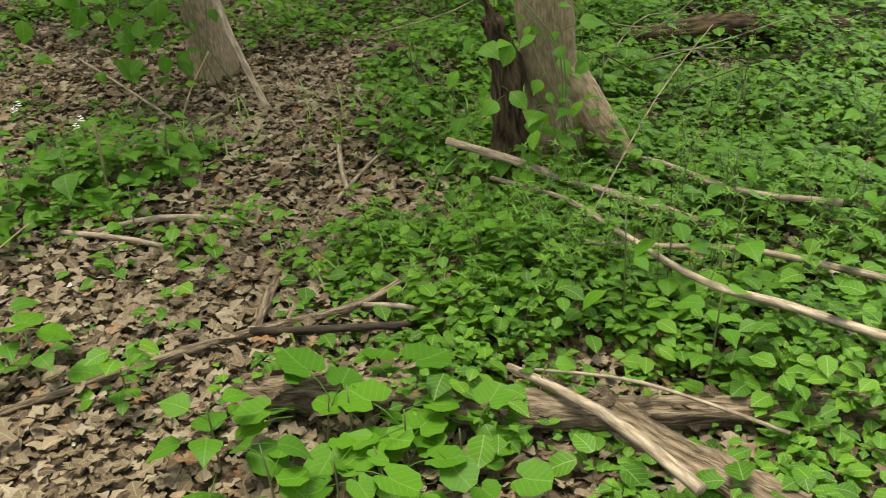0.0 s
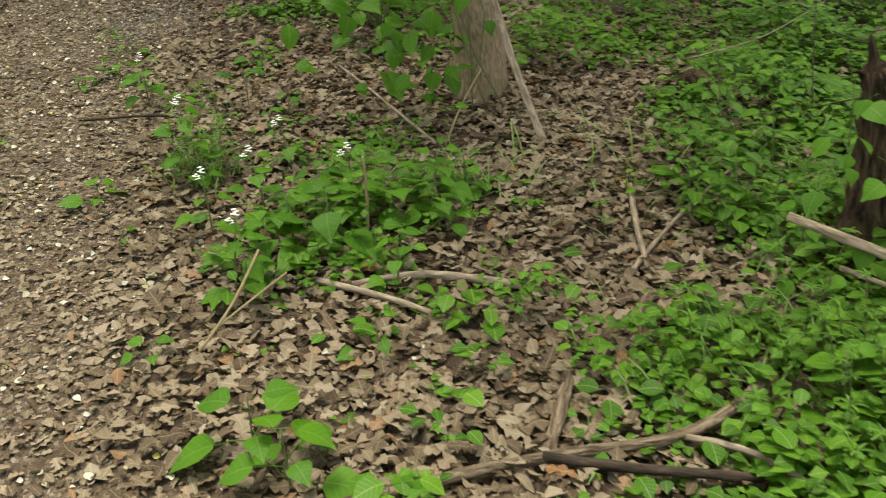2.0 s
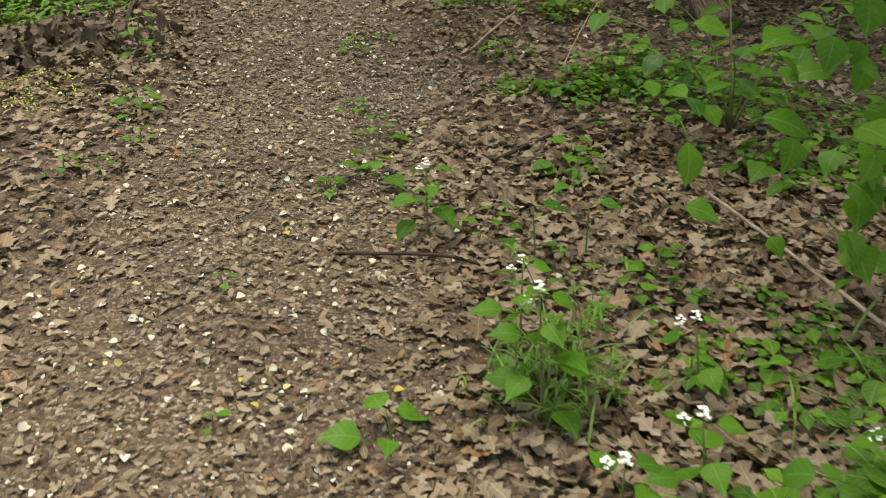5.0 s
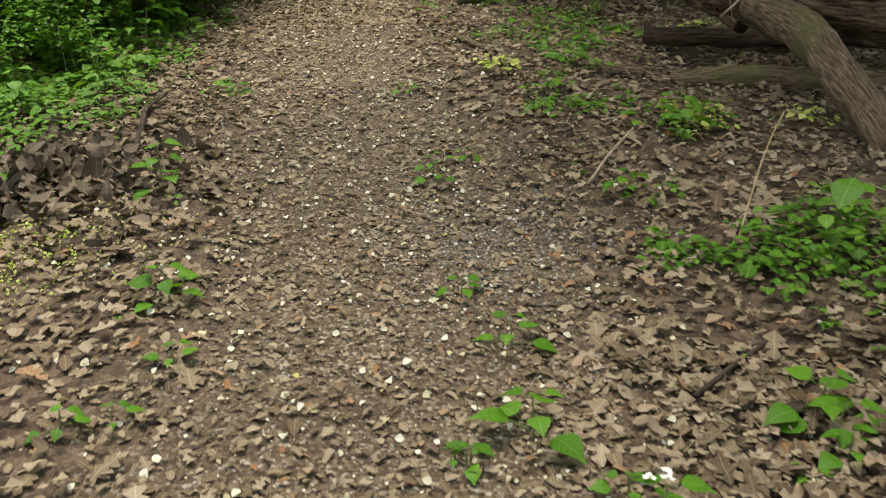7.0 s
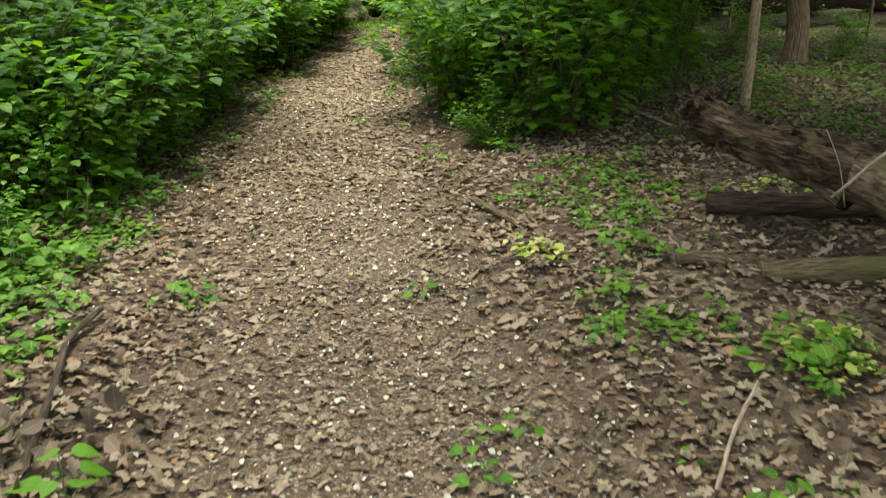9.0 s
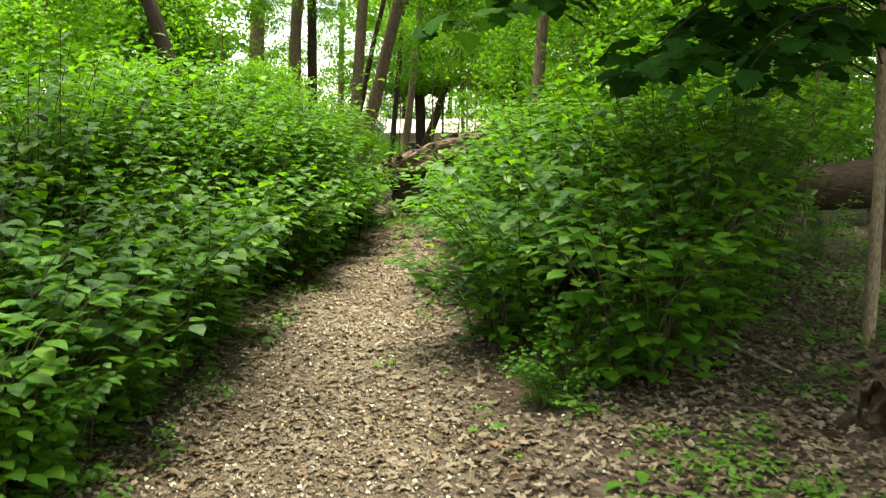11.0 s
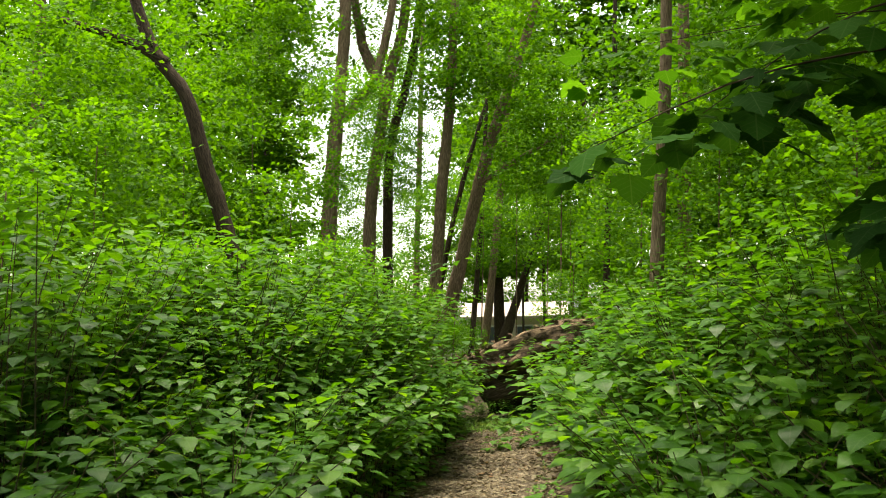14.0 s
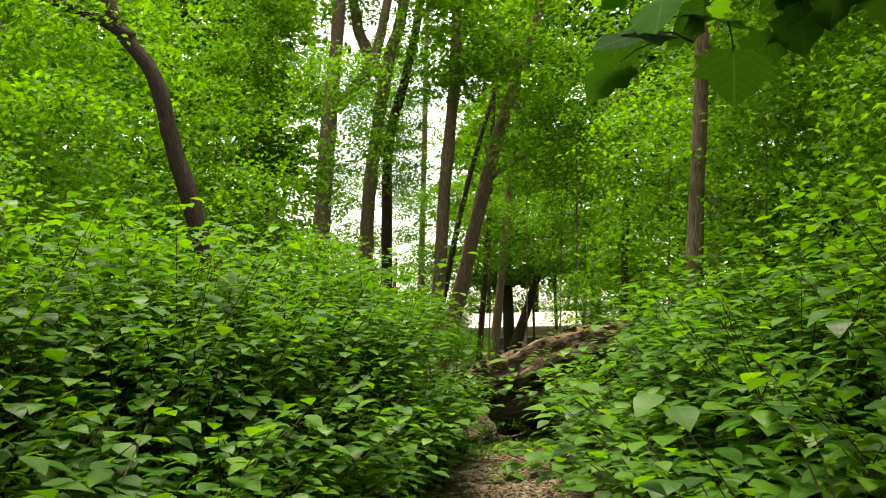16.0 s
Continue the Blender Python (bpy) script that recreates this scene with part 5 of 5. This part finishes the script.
# unseen tall trees, added so that their crowns close over the walk and shade it
for x, y, h, crowns in (
        (-6.0, 3.4, 9.0, ((-6.4, 3.6, 9.0, 0.9), (-2.0, 6.6, 8.8, 0.5), (-0.8, 7.7, 9.2, 0.5))),
        (6.4, 4.6, 9.0, ((5.8, 5.2, 8.6, 0.8), (5.0, 6.6, 7.4, 0.8))),
        (-8.2, 9.6, 7.0, ((-6.6, 9.6, 6.4, 0.8), (-4.0, 11.0, 6.6, 0.7))),
        (7.0, 11.6, 7.0, ((4.2, 10.0, 6.0, 0.75), (1.9, 10.6, 6.2, 0.9), (6.6, 13.4, 6.6, 0.7), (3.2, 7.6, 6.4, 0.9), (2.0, 8.7, 6.2, 0.75), (1.2, 11.8, 5.6, 0.45), (2.3, 6.4, 6.6, 0.7), (6.4, 8.4, 5.6, 1.0), (4.6, 6.2, 6.6, 0.8))),
        (-6.2, -4.4, 9.0, ((-5.0, -4.0, 9.0, 0.9),))):
    limbs = [([(x, y, h * 0.55), ((x + cx) / 2, (y + cy) / 2, (h * 0.6 + cz) / 2), (cx, cy, cz)], [0.09, 0.06, 0.02]) for cx, cy, cz, s in crowns]
    tree("unseen tall tree added to shade the path with its crown", [(x, y, 0), (x + 0.1, y, h * 0.5), (x, y, h)], [0.24, 0.2, 0.1], M_BARK, [(4, cx, cy, cz, s, r.uniform(0, 360)) for cx, cy, cz, s in crowns], limbs, seed=r.randrange(999), name="shade_tree")
# understorey and the woods behind, with a gap towards the open sky
def in_gap(x, y, margin):
    return -1.1 - 0.235 * (y - 8.4) - margin < x < -1.1 - 0.1 * (y - 8.4) + margin and y > 20


def young(x, y, z, kind, s, extra=()):
    tree("young understorey tree with dense light green leaves", [(x, y, 0), (x + 0.1, y, z * 0.6), (x + 0.2, y, z + 0.8)], [0.018, 0.015, 0.008], M_BARK, [(kind, x + 0.1, y, z, s, r.uniform(0, 360)), *extra], seed=r.randrange(999), name="young_tree")


for x, y, z, s in ((-4.8, 16.8, 1.7, 0.5), (-6.6, 16.0, 2.3, 0.7), (-8.0, 17.0, 2.8, 0.9), (-6.8, 18.6, 3.2, 0.8), (-9.6, 19.2, 3.4, 1.0), (-3.6, 18.8, 1.9, 0.45), (-5.2, 23.0, 2.9, 0.8), (-8.2, 22.0, 4.6, 1.1), (-11.5, 21.0, 5.0, 1.1),
                   (2.2, 16.0, 2.6, 0.7), (3.8, 15.8, 4.0, 0.8), (5.6, 15.4, 4.3, 0.85), (7.6, 15.8, 4.6, 0.95), (1.4, 18.4, 2.9, 0.65), (3.6, 19.8, 4.2, 1.0), (6.2, 20.6, 4.8, 1.1), (0.9, 21.6, 3.4, 0.75), (9.0, 20.0, 4.4, 1.1), (1.4, 23.4, 4.2, 0.8), (-0.2, 24.4, 4.6, 0.6), (10.5, 17.0, 3.5, 1.0)):
    young(x, y, z, 3, s)
for i in range(24):
    x, y = r.uniform(-18, 14), r.uniform(25, 44)
    if in_gap(x, y, 1.6) or (-2.8 < x < 1.6 and y < 60):
        continue
    z = r.uniform(3.0, 4.5)
    young(x, y, z, r.choice((0, 1, 3)), r.uniform(0.9, 1.2), [(r.choice((0, 1)), x + r.uniform(-1, 1), y + 1.0, z + r.uniform(4.0, 6.0), r.uniform(0.9, 1.2), r.uniform(0, 360))])
for x, y, z, s in ((-3.2, 24.5, 1.2, 0.4), (-2.9, 22.8, 1.3, 0.45), (-2.3, 23.4, 0.9, 0.35), (-4.4, 24.0, 1.8, 0.6), (-1.9, 30, 3.6, 0.55), (-0.2, 22.4, 1.6, 0.4), (-2.3, 33, 0.6, 0.28), (-2.9, 40, 0.3, 0.35), (-2.9, 45, 0.5, 0.4), (1.1, 45, 0.5, 0.45), (2.0, 46, 0.8, 0.5), (-3.9, 46, 0.8, 0.5), (-0.3, 29, 3.6, 0.5), (0.4, 31, 4.6, 0.6), (-1.0, 31, 5.4, 0.5), (-3.6, 38, 0.8, 0.4), (0.5, 33, 0.8, 0.32), (1.3, 34, 1.2, 0.4)):
    young(x, y, z, 3, s)
tree("leafy woodland tree beyond the fallen trunk", [(2.2, 39, -0.6), (2.2, 39, 3.0), (1.6, 39, 8.0)], [0.16, 0.13, 0.06], M_BARK,
     [(3, x, y, z, s * 1.15, r.uniform(0, 360)) for x, y, z, s in ((-1.7, 39, 4.7, 0.95), (0.3, 38, 4.6, 0.9), (2.4, 37, 3.6, 0.9), (2.0, 35, 2.6, 0.9))], seed=401)
tree("leafy woodland tree beyond the fallen trunk", [(-4.6, 41, -0.6), (-4.6, 41, 3.0), (-4.0, 41, 15.0)], [0.14, 0.12, 0.06], M_BARK,
     [(3, x, y, z, s * 1.15, r.uniform(0, 360)) for x, y, z, s in ((-3.6, 38, 4.4, 0.8), (-2.6, 43, 7.6, 1.1), (-2.2, 41, 6.0, 0.8), (-4.2, 44, 2.4, 0.7), (-6.5, 42, 2.0, 0.8), (-8.4, 44, 3.6, 0.7), (-6.2, 46, 8.6, 0.8), (-5.6, 38, 9.6, 0.6))], seed=402)
for i in range(8):
    x = -17 + i * 3.4
    tree("far tree behind the houses", [(x, 74, -1.4), (x, 74, 2.0), (x + 0.3, 74, 6.0)], [0.2, 0.16, 0.08], M_BARK_DARK, [(0 if i % 2 else 1, x, 74, 3.0 if -15 < x < -6 else 5.5, 1.4, r.uniform(0, 360))], seed=420 + i, name="far_tree")
for x, y, z in ((-10.0, 31, 8.6), (-13.5, 33, 10.5), (-16.0, 30, 8.0), (-9.5, 36, 11.5), (7.5, 26, 8.6), (4.6, 31, 10.0)):
    young(x, y, z, 1, 1.05)
for i in range(16):
    a = (-0.62 + 1.3 * i / 13) if i < 14 else r.uniform(1.8, 4.5)
    d = r.uniform(44, 56) if i < 14 else r.uniform(14, 24)
    x, y = d * math.sin(a), 4 + d * math.cos(a)
    if in_gap(x, y, 3.5) or (-4 < x < 4 and y > 0):
        continue
    tree("far woodland tree in full leaf", [(x, y, 0), (x, y, 4.0), (x + 0.3, y, 10.0)], [0.22, 0.18, 0.1], M_BARK_DARK, [(0, x, y, 4.5, 1.8, r.uniform(0, 360)), (1, x + 0.5, y, 10.5, 1.8, r.uniform(0, 360))], seed=260 + i, name="far_tree")


for x in (-33, -29, -25, -21.5, -18, -14.8, -12.0, -1.6, 2.2, 6, 10, 14, 18, 22.5, 27):
    y = 50 + r.uniform(-3, 3)
    k = 0.7 if x == -12.0 else 1.0
    tree("far woodland tree in full leaf", [(x, y, 0), (x, y, 5.0), (x + 0.4, y, 15.0)], [0.26, 0.2, 0.1], M_BARK_DARK, [(5, x, y, 6.5 if -4 < x < 4 else 3.8, k, r.uniform(0, 360)), (5, x + 0.5, y, 10.5, k, r.uniform(0, 360)), (5, x, y + 1, 16.5, 1.1 * k, r.uniform(0, 360))], seed=460 + int(x), name="far_tree")


# ---- the thicket on both sides ----
SHRUB_LEAF = blade([0.08, 0.4, 0.3, 0.0], fold=0.05, droop=0.14)
NEAR_LEAF = blade([0.1, 0.38, 0.39, 0.22, 0.0], fold=0.06, droop=0.16)


def shrub_meshes(seed, height, radius, stems, per, size, shape=SHRUB_LEAF):
    """Arching stems with flat, drooping leaves set along them, thickest towards the top."""
    g = random.Random(seed)
    wood, spots = Heap(), []
    for i in range(stems):
        a, q = g.uniform(0, 6.283), radius * 0.35 * math.sqrt(g.random())
        b, reach = a + g.uniform(-0.8, 0.8), radius * g.uniform(0.25, 1.0)
        h = height * g.uniform(0.6, 1.08)
        p0, p2 = Vector((q * math.cos(a), q * math.sin(a), 0)), Vector((q * math.cos(a) + reach * math.cos(b), q * math.sin(a) + reach * math.sin(b), h))
        p1 = p0.lerp(p2, 0.5) + Vector((-0.25 * reach * math.cos(b), -0.25 * reach * math.sin(b), h * 0.1))
        wood.raw(*tube_raw([p0, p1, p2], [0.006, 0.0045, 0.002], 4, steps=3, cap=False))
        for k in range(per):
            s = 1 - 0.93 * (k / per) ** 1.2
            p = p0.lerp(p1, s * 2) if s < 0.5 else p1.lerp(p2, s * 2 - 1)
            c = g.uniform(0, 6.283)
            out = g.uniform(0.02, 0.16 + 0.12 * (1 - s))
            spots.append((p.x + out * math.cos(c), p.y + out * math.sin(c), p.z + g.uniform(-0.03, 0.05), c - math.pi / 2 + g.uniform(-0.4, 0.4), g.uniform(-0.34, 0.12), g.uniform(-0.2, 0.2), size * g.uniform(0.5, 1.12)))
    leaves = Heap()
    s = np.array(spots)
    leaves.add(shape, s[:, :3], turns(s[:, 3], s[:, 4], s[:, 5]), s[:, 6])
    return wood.mesh("branchwork", M_TWIG), leaves.mesh("foliage", M_SHRUB)


SHRUB = [shrub_meshes(1, 1.2, 0.75, 18, 38, 0.118, NEAR_LEAF), shrub_meshes(2, 1.15, 0.8, 18, 38, 0.108, NEAR_LEAF), shrub_meshes(3, 1.25, 0.75, 19, 36, 0.125, NEAR_LEAF), shrub_meshes(4, 2.2, 0.9, 20, 50, 0.13), shrub_meshes(5, 2.1, 0.95, 20, 50, 0.12)]


def shrub(x, y, kind, scale, tall, turn):
    thing = tagged(empty("shrub", x, y, spot(x, y) - 0.02), "dense green shrub with broad drooping leaves lining the path", "shrub", group="thicket along the path")
    thing.matrix_basis = pose(x, y, spot(x, y) - 0.02, 0, 0, turn) @ Matrix.Diagonal((scale, scale, tall, 1))
    put("branchwork", SHRUB[kind][0], thing)
    put("foliage", SHRUB[kind][1], thing)


r = random.Random(23)
LEFT_EDGE = ((7.9, -2.95), (8.6, -2.75), (10, -2.72), (12, -2.8), (14, -2.55), (16, -2.25), (18, -2.1), (20.5, -2.3))
RIGHT_EDGE = ((9.9, 0.4), (10.6, -0.05), (11.5, -0.12), (13, -0.15), (15, -0.15), (17, -0.15), (19, -0.1))
for row in range(4):
    for k in range(18):
        y = 8.0 + k * 0.7 + r.uniform(-0.2, 0.2)
        x = float(np.interp(y, [e[0] for e in LEFT_EDGE], [e[1] for e in LEFT_EDGE])) - row * 0.64 + r.uniform(-0.15, 0.15)
        high = row >= 2 and y > 11.5 or row >= 1 and y > 13.5 or row >= 4
        if y > 20.0:
            continue
        if high:
            shrub(x, y, r.choice((3, 4)), r.uniform(0.9, 1.1), r.uniform(0.78, 0.95) + 0.05 * row + 0.012 * (y - 12), r.uniform(0, 360))
        else:
            shrub(x, y, r.randrange(3), r.uniform(0.9, 1.15), r.uniform(0.85, 1.0) + 0.12 * row, r.uniform(0, 360))
for x, y, s in ((-3.0, 7.3, 0.55), (-3.5, 6.9, 0.6), (-2.75, 7.75, 0.5), (-3.3, 7.7, 0.7), (-4.0, 7.5, 0.8), (-3.9, 6.2, 0.6), (-3.1, 6.5, 0.38), (-3.5, 5.9, 0.4), (-2.75, 6.95, 0.36), (-4.0, 5.3, 0.45), (-2.6, 8.3, 0.5), (-2.5, 9.4, 0.45), (-2.5, 10.6, 0.45), (0.1, 9.9, 0.45), (0.9, 10.6, 0.5), (0.5, 10.1, 0.45), (1.4, 11.2, 0.5), (-0.55, 19.5, 0.5), (-2.0, 19.75, 0.55), (-1.0, 19.85, 0.3), (-1.5, 19.9, 0.32), (-0.1, 9.6, 0.35), (2.6, 13.4, 0.35), (3.4, 14.6, 0.4), (4.8, 14.2, 0.35), (5.6, 15.8, 0.45), (3.0, 15.6, 0.5), (4.4, 16.6, 0.5), (6.8, 16.4, 0.5),
                (3.8, 19.4, 0.8), (5.2, 19.8, 0.85), (6.6, 19.6, 0.8), (8.0, 20.0, 0.9), (9.4, 20.2, 0.9)):
    shrub(x, y, r.randrange(3), s, s, r.uniform(0, 360))
for row in range(5):
    for k in range(15):
        y = 10.1 + k * 0.66 + row * 0.3 + r.uniform(-0.2, 0.2)
        x = float(np.interp(y - row * 0.3, [e[0] for e in RIGHT_EDGE], [e[1] for e in RIGHT_EDGE])) + row * 0.68 + r.uniform(-0.15, 0.15)
        if y > 19.2 or (row < 2 and y > 18.6) or x + 0.7 > 0.3 * (y - 3.48):
            continue
        if row >= 2 and y > 11 or row == 1 and y > 13:
            shrub(x, y, r.choice((3, 4)), r.uniform(0.9, 1.1), r.uniform(0.78, 0.95) + 0.09 * (row - 1), r.uniform(0, 360))
        else:
            shrub(x, y, r.randrange(3), r.uniform(0.9, 1.15), r.uniform(0.9, 1.05) + 0.2 * row, r.uniform(0, 360))


def maple():
    """A young maple whose branches hang over the path."""
    g = random.Random(31)
    x0, y0 = 2.33, 10.85
    thing = tagged(empty("maple_sapling", x0, y0, spot(x0, y0)), "slim young maple with lobed leaves hanging over the path", "tree")
    tube("trunk", [(0, 0, -0.05), (0.02, 0, 1.2), (0.0, 0.02, 2.6), (0.08, 0.05, 4.6)], [0.05, 0.042, 0.036, 0.02], M_BARK_WARM, 12, 0.15, 33, thing, steps=6)
    for b, pts in enumerate((
            ((0, 0, 2.3), (-1.0, -0.1, 2.75), (-2.2, -0.2, 2.68), (-3.1, -0.3, 2.32)),
            ((0, 0, 2.6), (-0.9, -0.1, 3.0), (-1.8, -0.1, 2.95), (-2.55, -0.15, 2.5)),
            ((0, 0, 2.1), (-0.6, -0.3, 2.5), (-1.3, -0.5, 2.4), (-1.85, -0.6, 1.95)),
            ((0, 0, 2.8), (-0.6, -0.3, 3.3), (-1.4, -0.5, 3.4), (-2.3, -0.6, 3.15)),
            ((0, 0, 1.9), (-0.4, 0.4, 2.2), (-0.9, 0.8, 2.3), (-1.4, 1.1, 2.1)),
            ((0, 0, 2.4), (-0.5, -0.5, 2.8), (-1.0, -0.8, 2.9), (-1.45, -0.9, 2.5)),
            ((0, 0, 2.0), (-0.4, -0.5, 2.3), (-0.9, -0.8, 2.25), (-1.35, -0.95, 1.8)),
            ((0, 0, 2.2), (-0.7, 0.0, 2.45), (-1.3, -0.2, 2.35), (-1.75, -0.3, 2.0)),
            ((0, 0, 3.2), (-0.9, 0.2, 3.6), (-1.9, 0.3, 3.7), (-2.9, 0.2, 3.4)))):
        tube("branch", pts, [0.009, 0.007, 0.005, 0.002], M_BARK_DARK, 7, 0.1, 34 + b, thing)
        P = [Vector(p) for p in pts]
        for k in range(62):
            s = 0.7 + 2.3 * (k + 0.5) / 62
            p = P[int(s)].lerp(P[int(s) + 1], s - int(s))
            a = g.uniform(0, 6.283)
            out = g.uniform(0.04, 0.34)
            # hanging leaves take the copy with shade in its colour
            ob = put("leaf", leaf_mesh("maple", M_MAPLE_SHADED), thing)
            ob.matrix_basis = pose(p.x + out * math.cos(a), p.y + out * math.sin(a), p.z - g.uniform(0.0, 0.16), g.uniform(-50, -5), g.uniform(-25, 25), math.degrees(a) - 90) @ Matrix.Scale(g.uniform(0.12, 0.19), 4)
    canopy = Heap()
    for _ in range(34):
        c = np.array((g.uniform(-2.7, 1.0), g.uniform(-1.3, 1.6), g.uniform(2.7, 4.8)))
        n, a, q = 24, np.array([g.uniform(0, 6.283) for _ in range(24)]), np.array([math.sqrt(g.random()) for _ in range(24)])
        P = c + np.stack([0.5 * q * np.cos(a), 0.5 * q * np.sin(a), -0.18 * q * q + np.array([g.uniform(-0.05, 0.05) for _ in range(n)])], 1)
        canopy.add(MAPLE, P, turns(a - math.pi / 2, np.array([g.uniform(-0.6, -0.05) for _ in range(n)]), np.array([g.uniform(-0.35, 0.35) for _ in range(n)])), [g.uniform(0.11, 0.18) for _ in range(n)])
        tube("twig", [(0.03, 0.02, c[2] * 0.85), (c[0] * 0.5, c[1] * 0.5, c[2] * 0.98), tuple(c)], [0.007, 0.005, 0.002], M_BARK_DARK, 5, 0.1, 40, thing)
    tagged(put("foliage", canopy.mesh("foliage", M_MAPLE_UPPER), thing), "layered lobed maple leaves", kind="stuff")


maple()


# ---- houses beyond the wood ----
def house(x, y, wide, deep, eave, ridge, wall_colour, roof_colour, label):
    g0 = spot(x, y)
    thing = tagged(empty("house", x, y, g0), label, "house")

    def plain(name, colour, rough):
        m, nt, b, out = mat(name)
        n = node(nt, "ShaderNodeTexNoise", Scale=6.0, Detail=4.0)
        nt.links.new(mixc(nt, n.outputs[0], tuple(c * 0.88 for c in colour), colour), b.inputs["Base Color"])
        b.inputs["Roughness"].default_value = rough
        return m
    wall, roof, trim, glass = plain("house_wall", wall_colour, 0.8), plain("house_roof", roof_colour, 0.85), plain("house_trim", (0.75, 0.75, 0.73), 0.6), plain("house_glass", (0.08, 0.1, 0.12), 0.1)

    def box(name, cx, cy, cz, sx, sy, sz, m, parent):
        bm = bmesh.new()
        bmesh.ops.create_cube(bm, size=1, matrix=Matrix.Translation((cx, cy, cz)) @ Matrix.Diagonal((sx, sy, sz, 1)))
        bmesh.ops.bevel(bm, geom=list(bm.edges), offset=0.02, segments=1, affect="EDGES")
        me = bpy.data.meshes.new(name)
        bm.to_mesh(me)
        bm.free()
        me.materials.append(m)
        return put(name, me, parent)
    box("wall", 0, 0, eave / 2 - 0.2, wide, deep, eave + 0.4, wall, thing)
    bm = bmesh.new()
    o, hw, hd = 0.35, wide / 2 + 0.4, deep / 2 + 0.5
    vs = [bm.verts.new(p) for p in ((-hw, -hd, eave), (hw, -hd, eave), (hw, hd, eave), (-hw, hd, eave), (-hw, 0, ridge), (hw, 0, ridge), (-hw, -hd, eave - 0.15), (hw, -hd, eave - 0.15), (hw, hd, eave - 0.15), (-hw, hd, eave - 0.15))]
    for f in ((0, 1, 5, 4), (2, 3, 4, 5), (0, 4, 3, 9, 6), (1, 7, 8, 2, 5), (0, 6, 7, 1), (2, 8, 9, 3), (6, 9, 8, 7)):
        bm.faces.new([vs[i] for i in f])
    me = bpy.data.meshes.new("roof")
    bm.to_mesh(me)
    bm.free()
    me.materials.append(roof)
    put("roof", me, thing)
    for wx in (-wide * 0.3, wide * 0.1, wide * 0.35):
        win = box("window", wx, -deep / 2 - 0.02, eave * 0.55, 1.1, 0.08, 1.1, trim, thing)
        box("pane", wx, -deep / 2 - 0.07, eave * 0.55, 0.9, 0.03, 0.9, glass, win)
    return thing


house(-0.9, 64, 5.6, 6.0, 2.4, 3.2, (0.5, 0.44, 0.33), (0.42, 0.34, 0.3), "low tan house with a pale roof beyond the trees")
house(6.6, 68, 6.0, 6.0, 2.5, 3.8, (0.6, 0.61, 0.63), (0.35, 0.35, 0.35), "low white house beyond the trees")
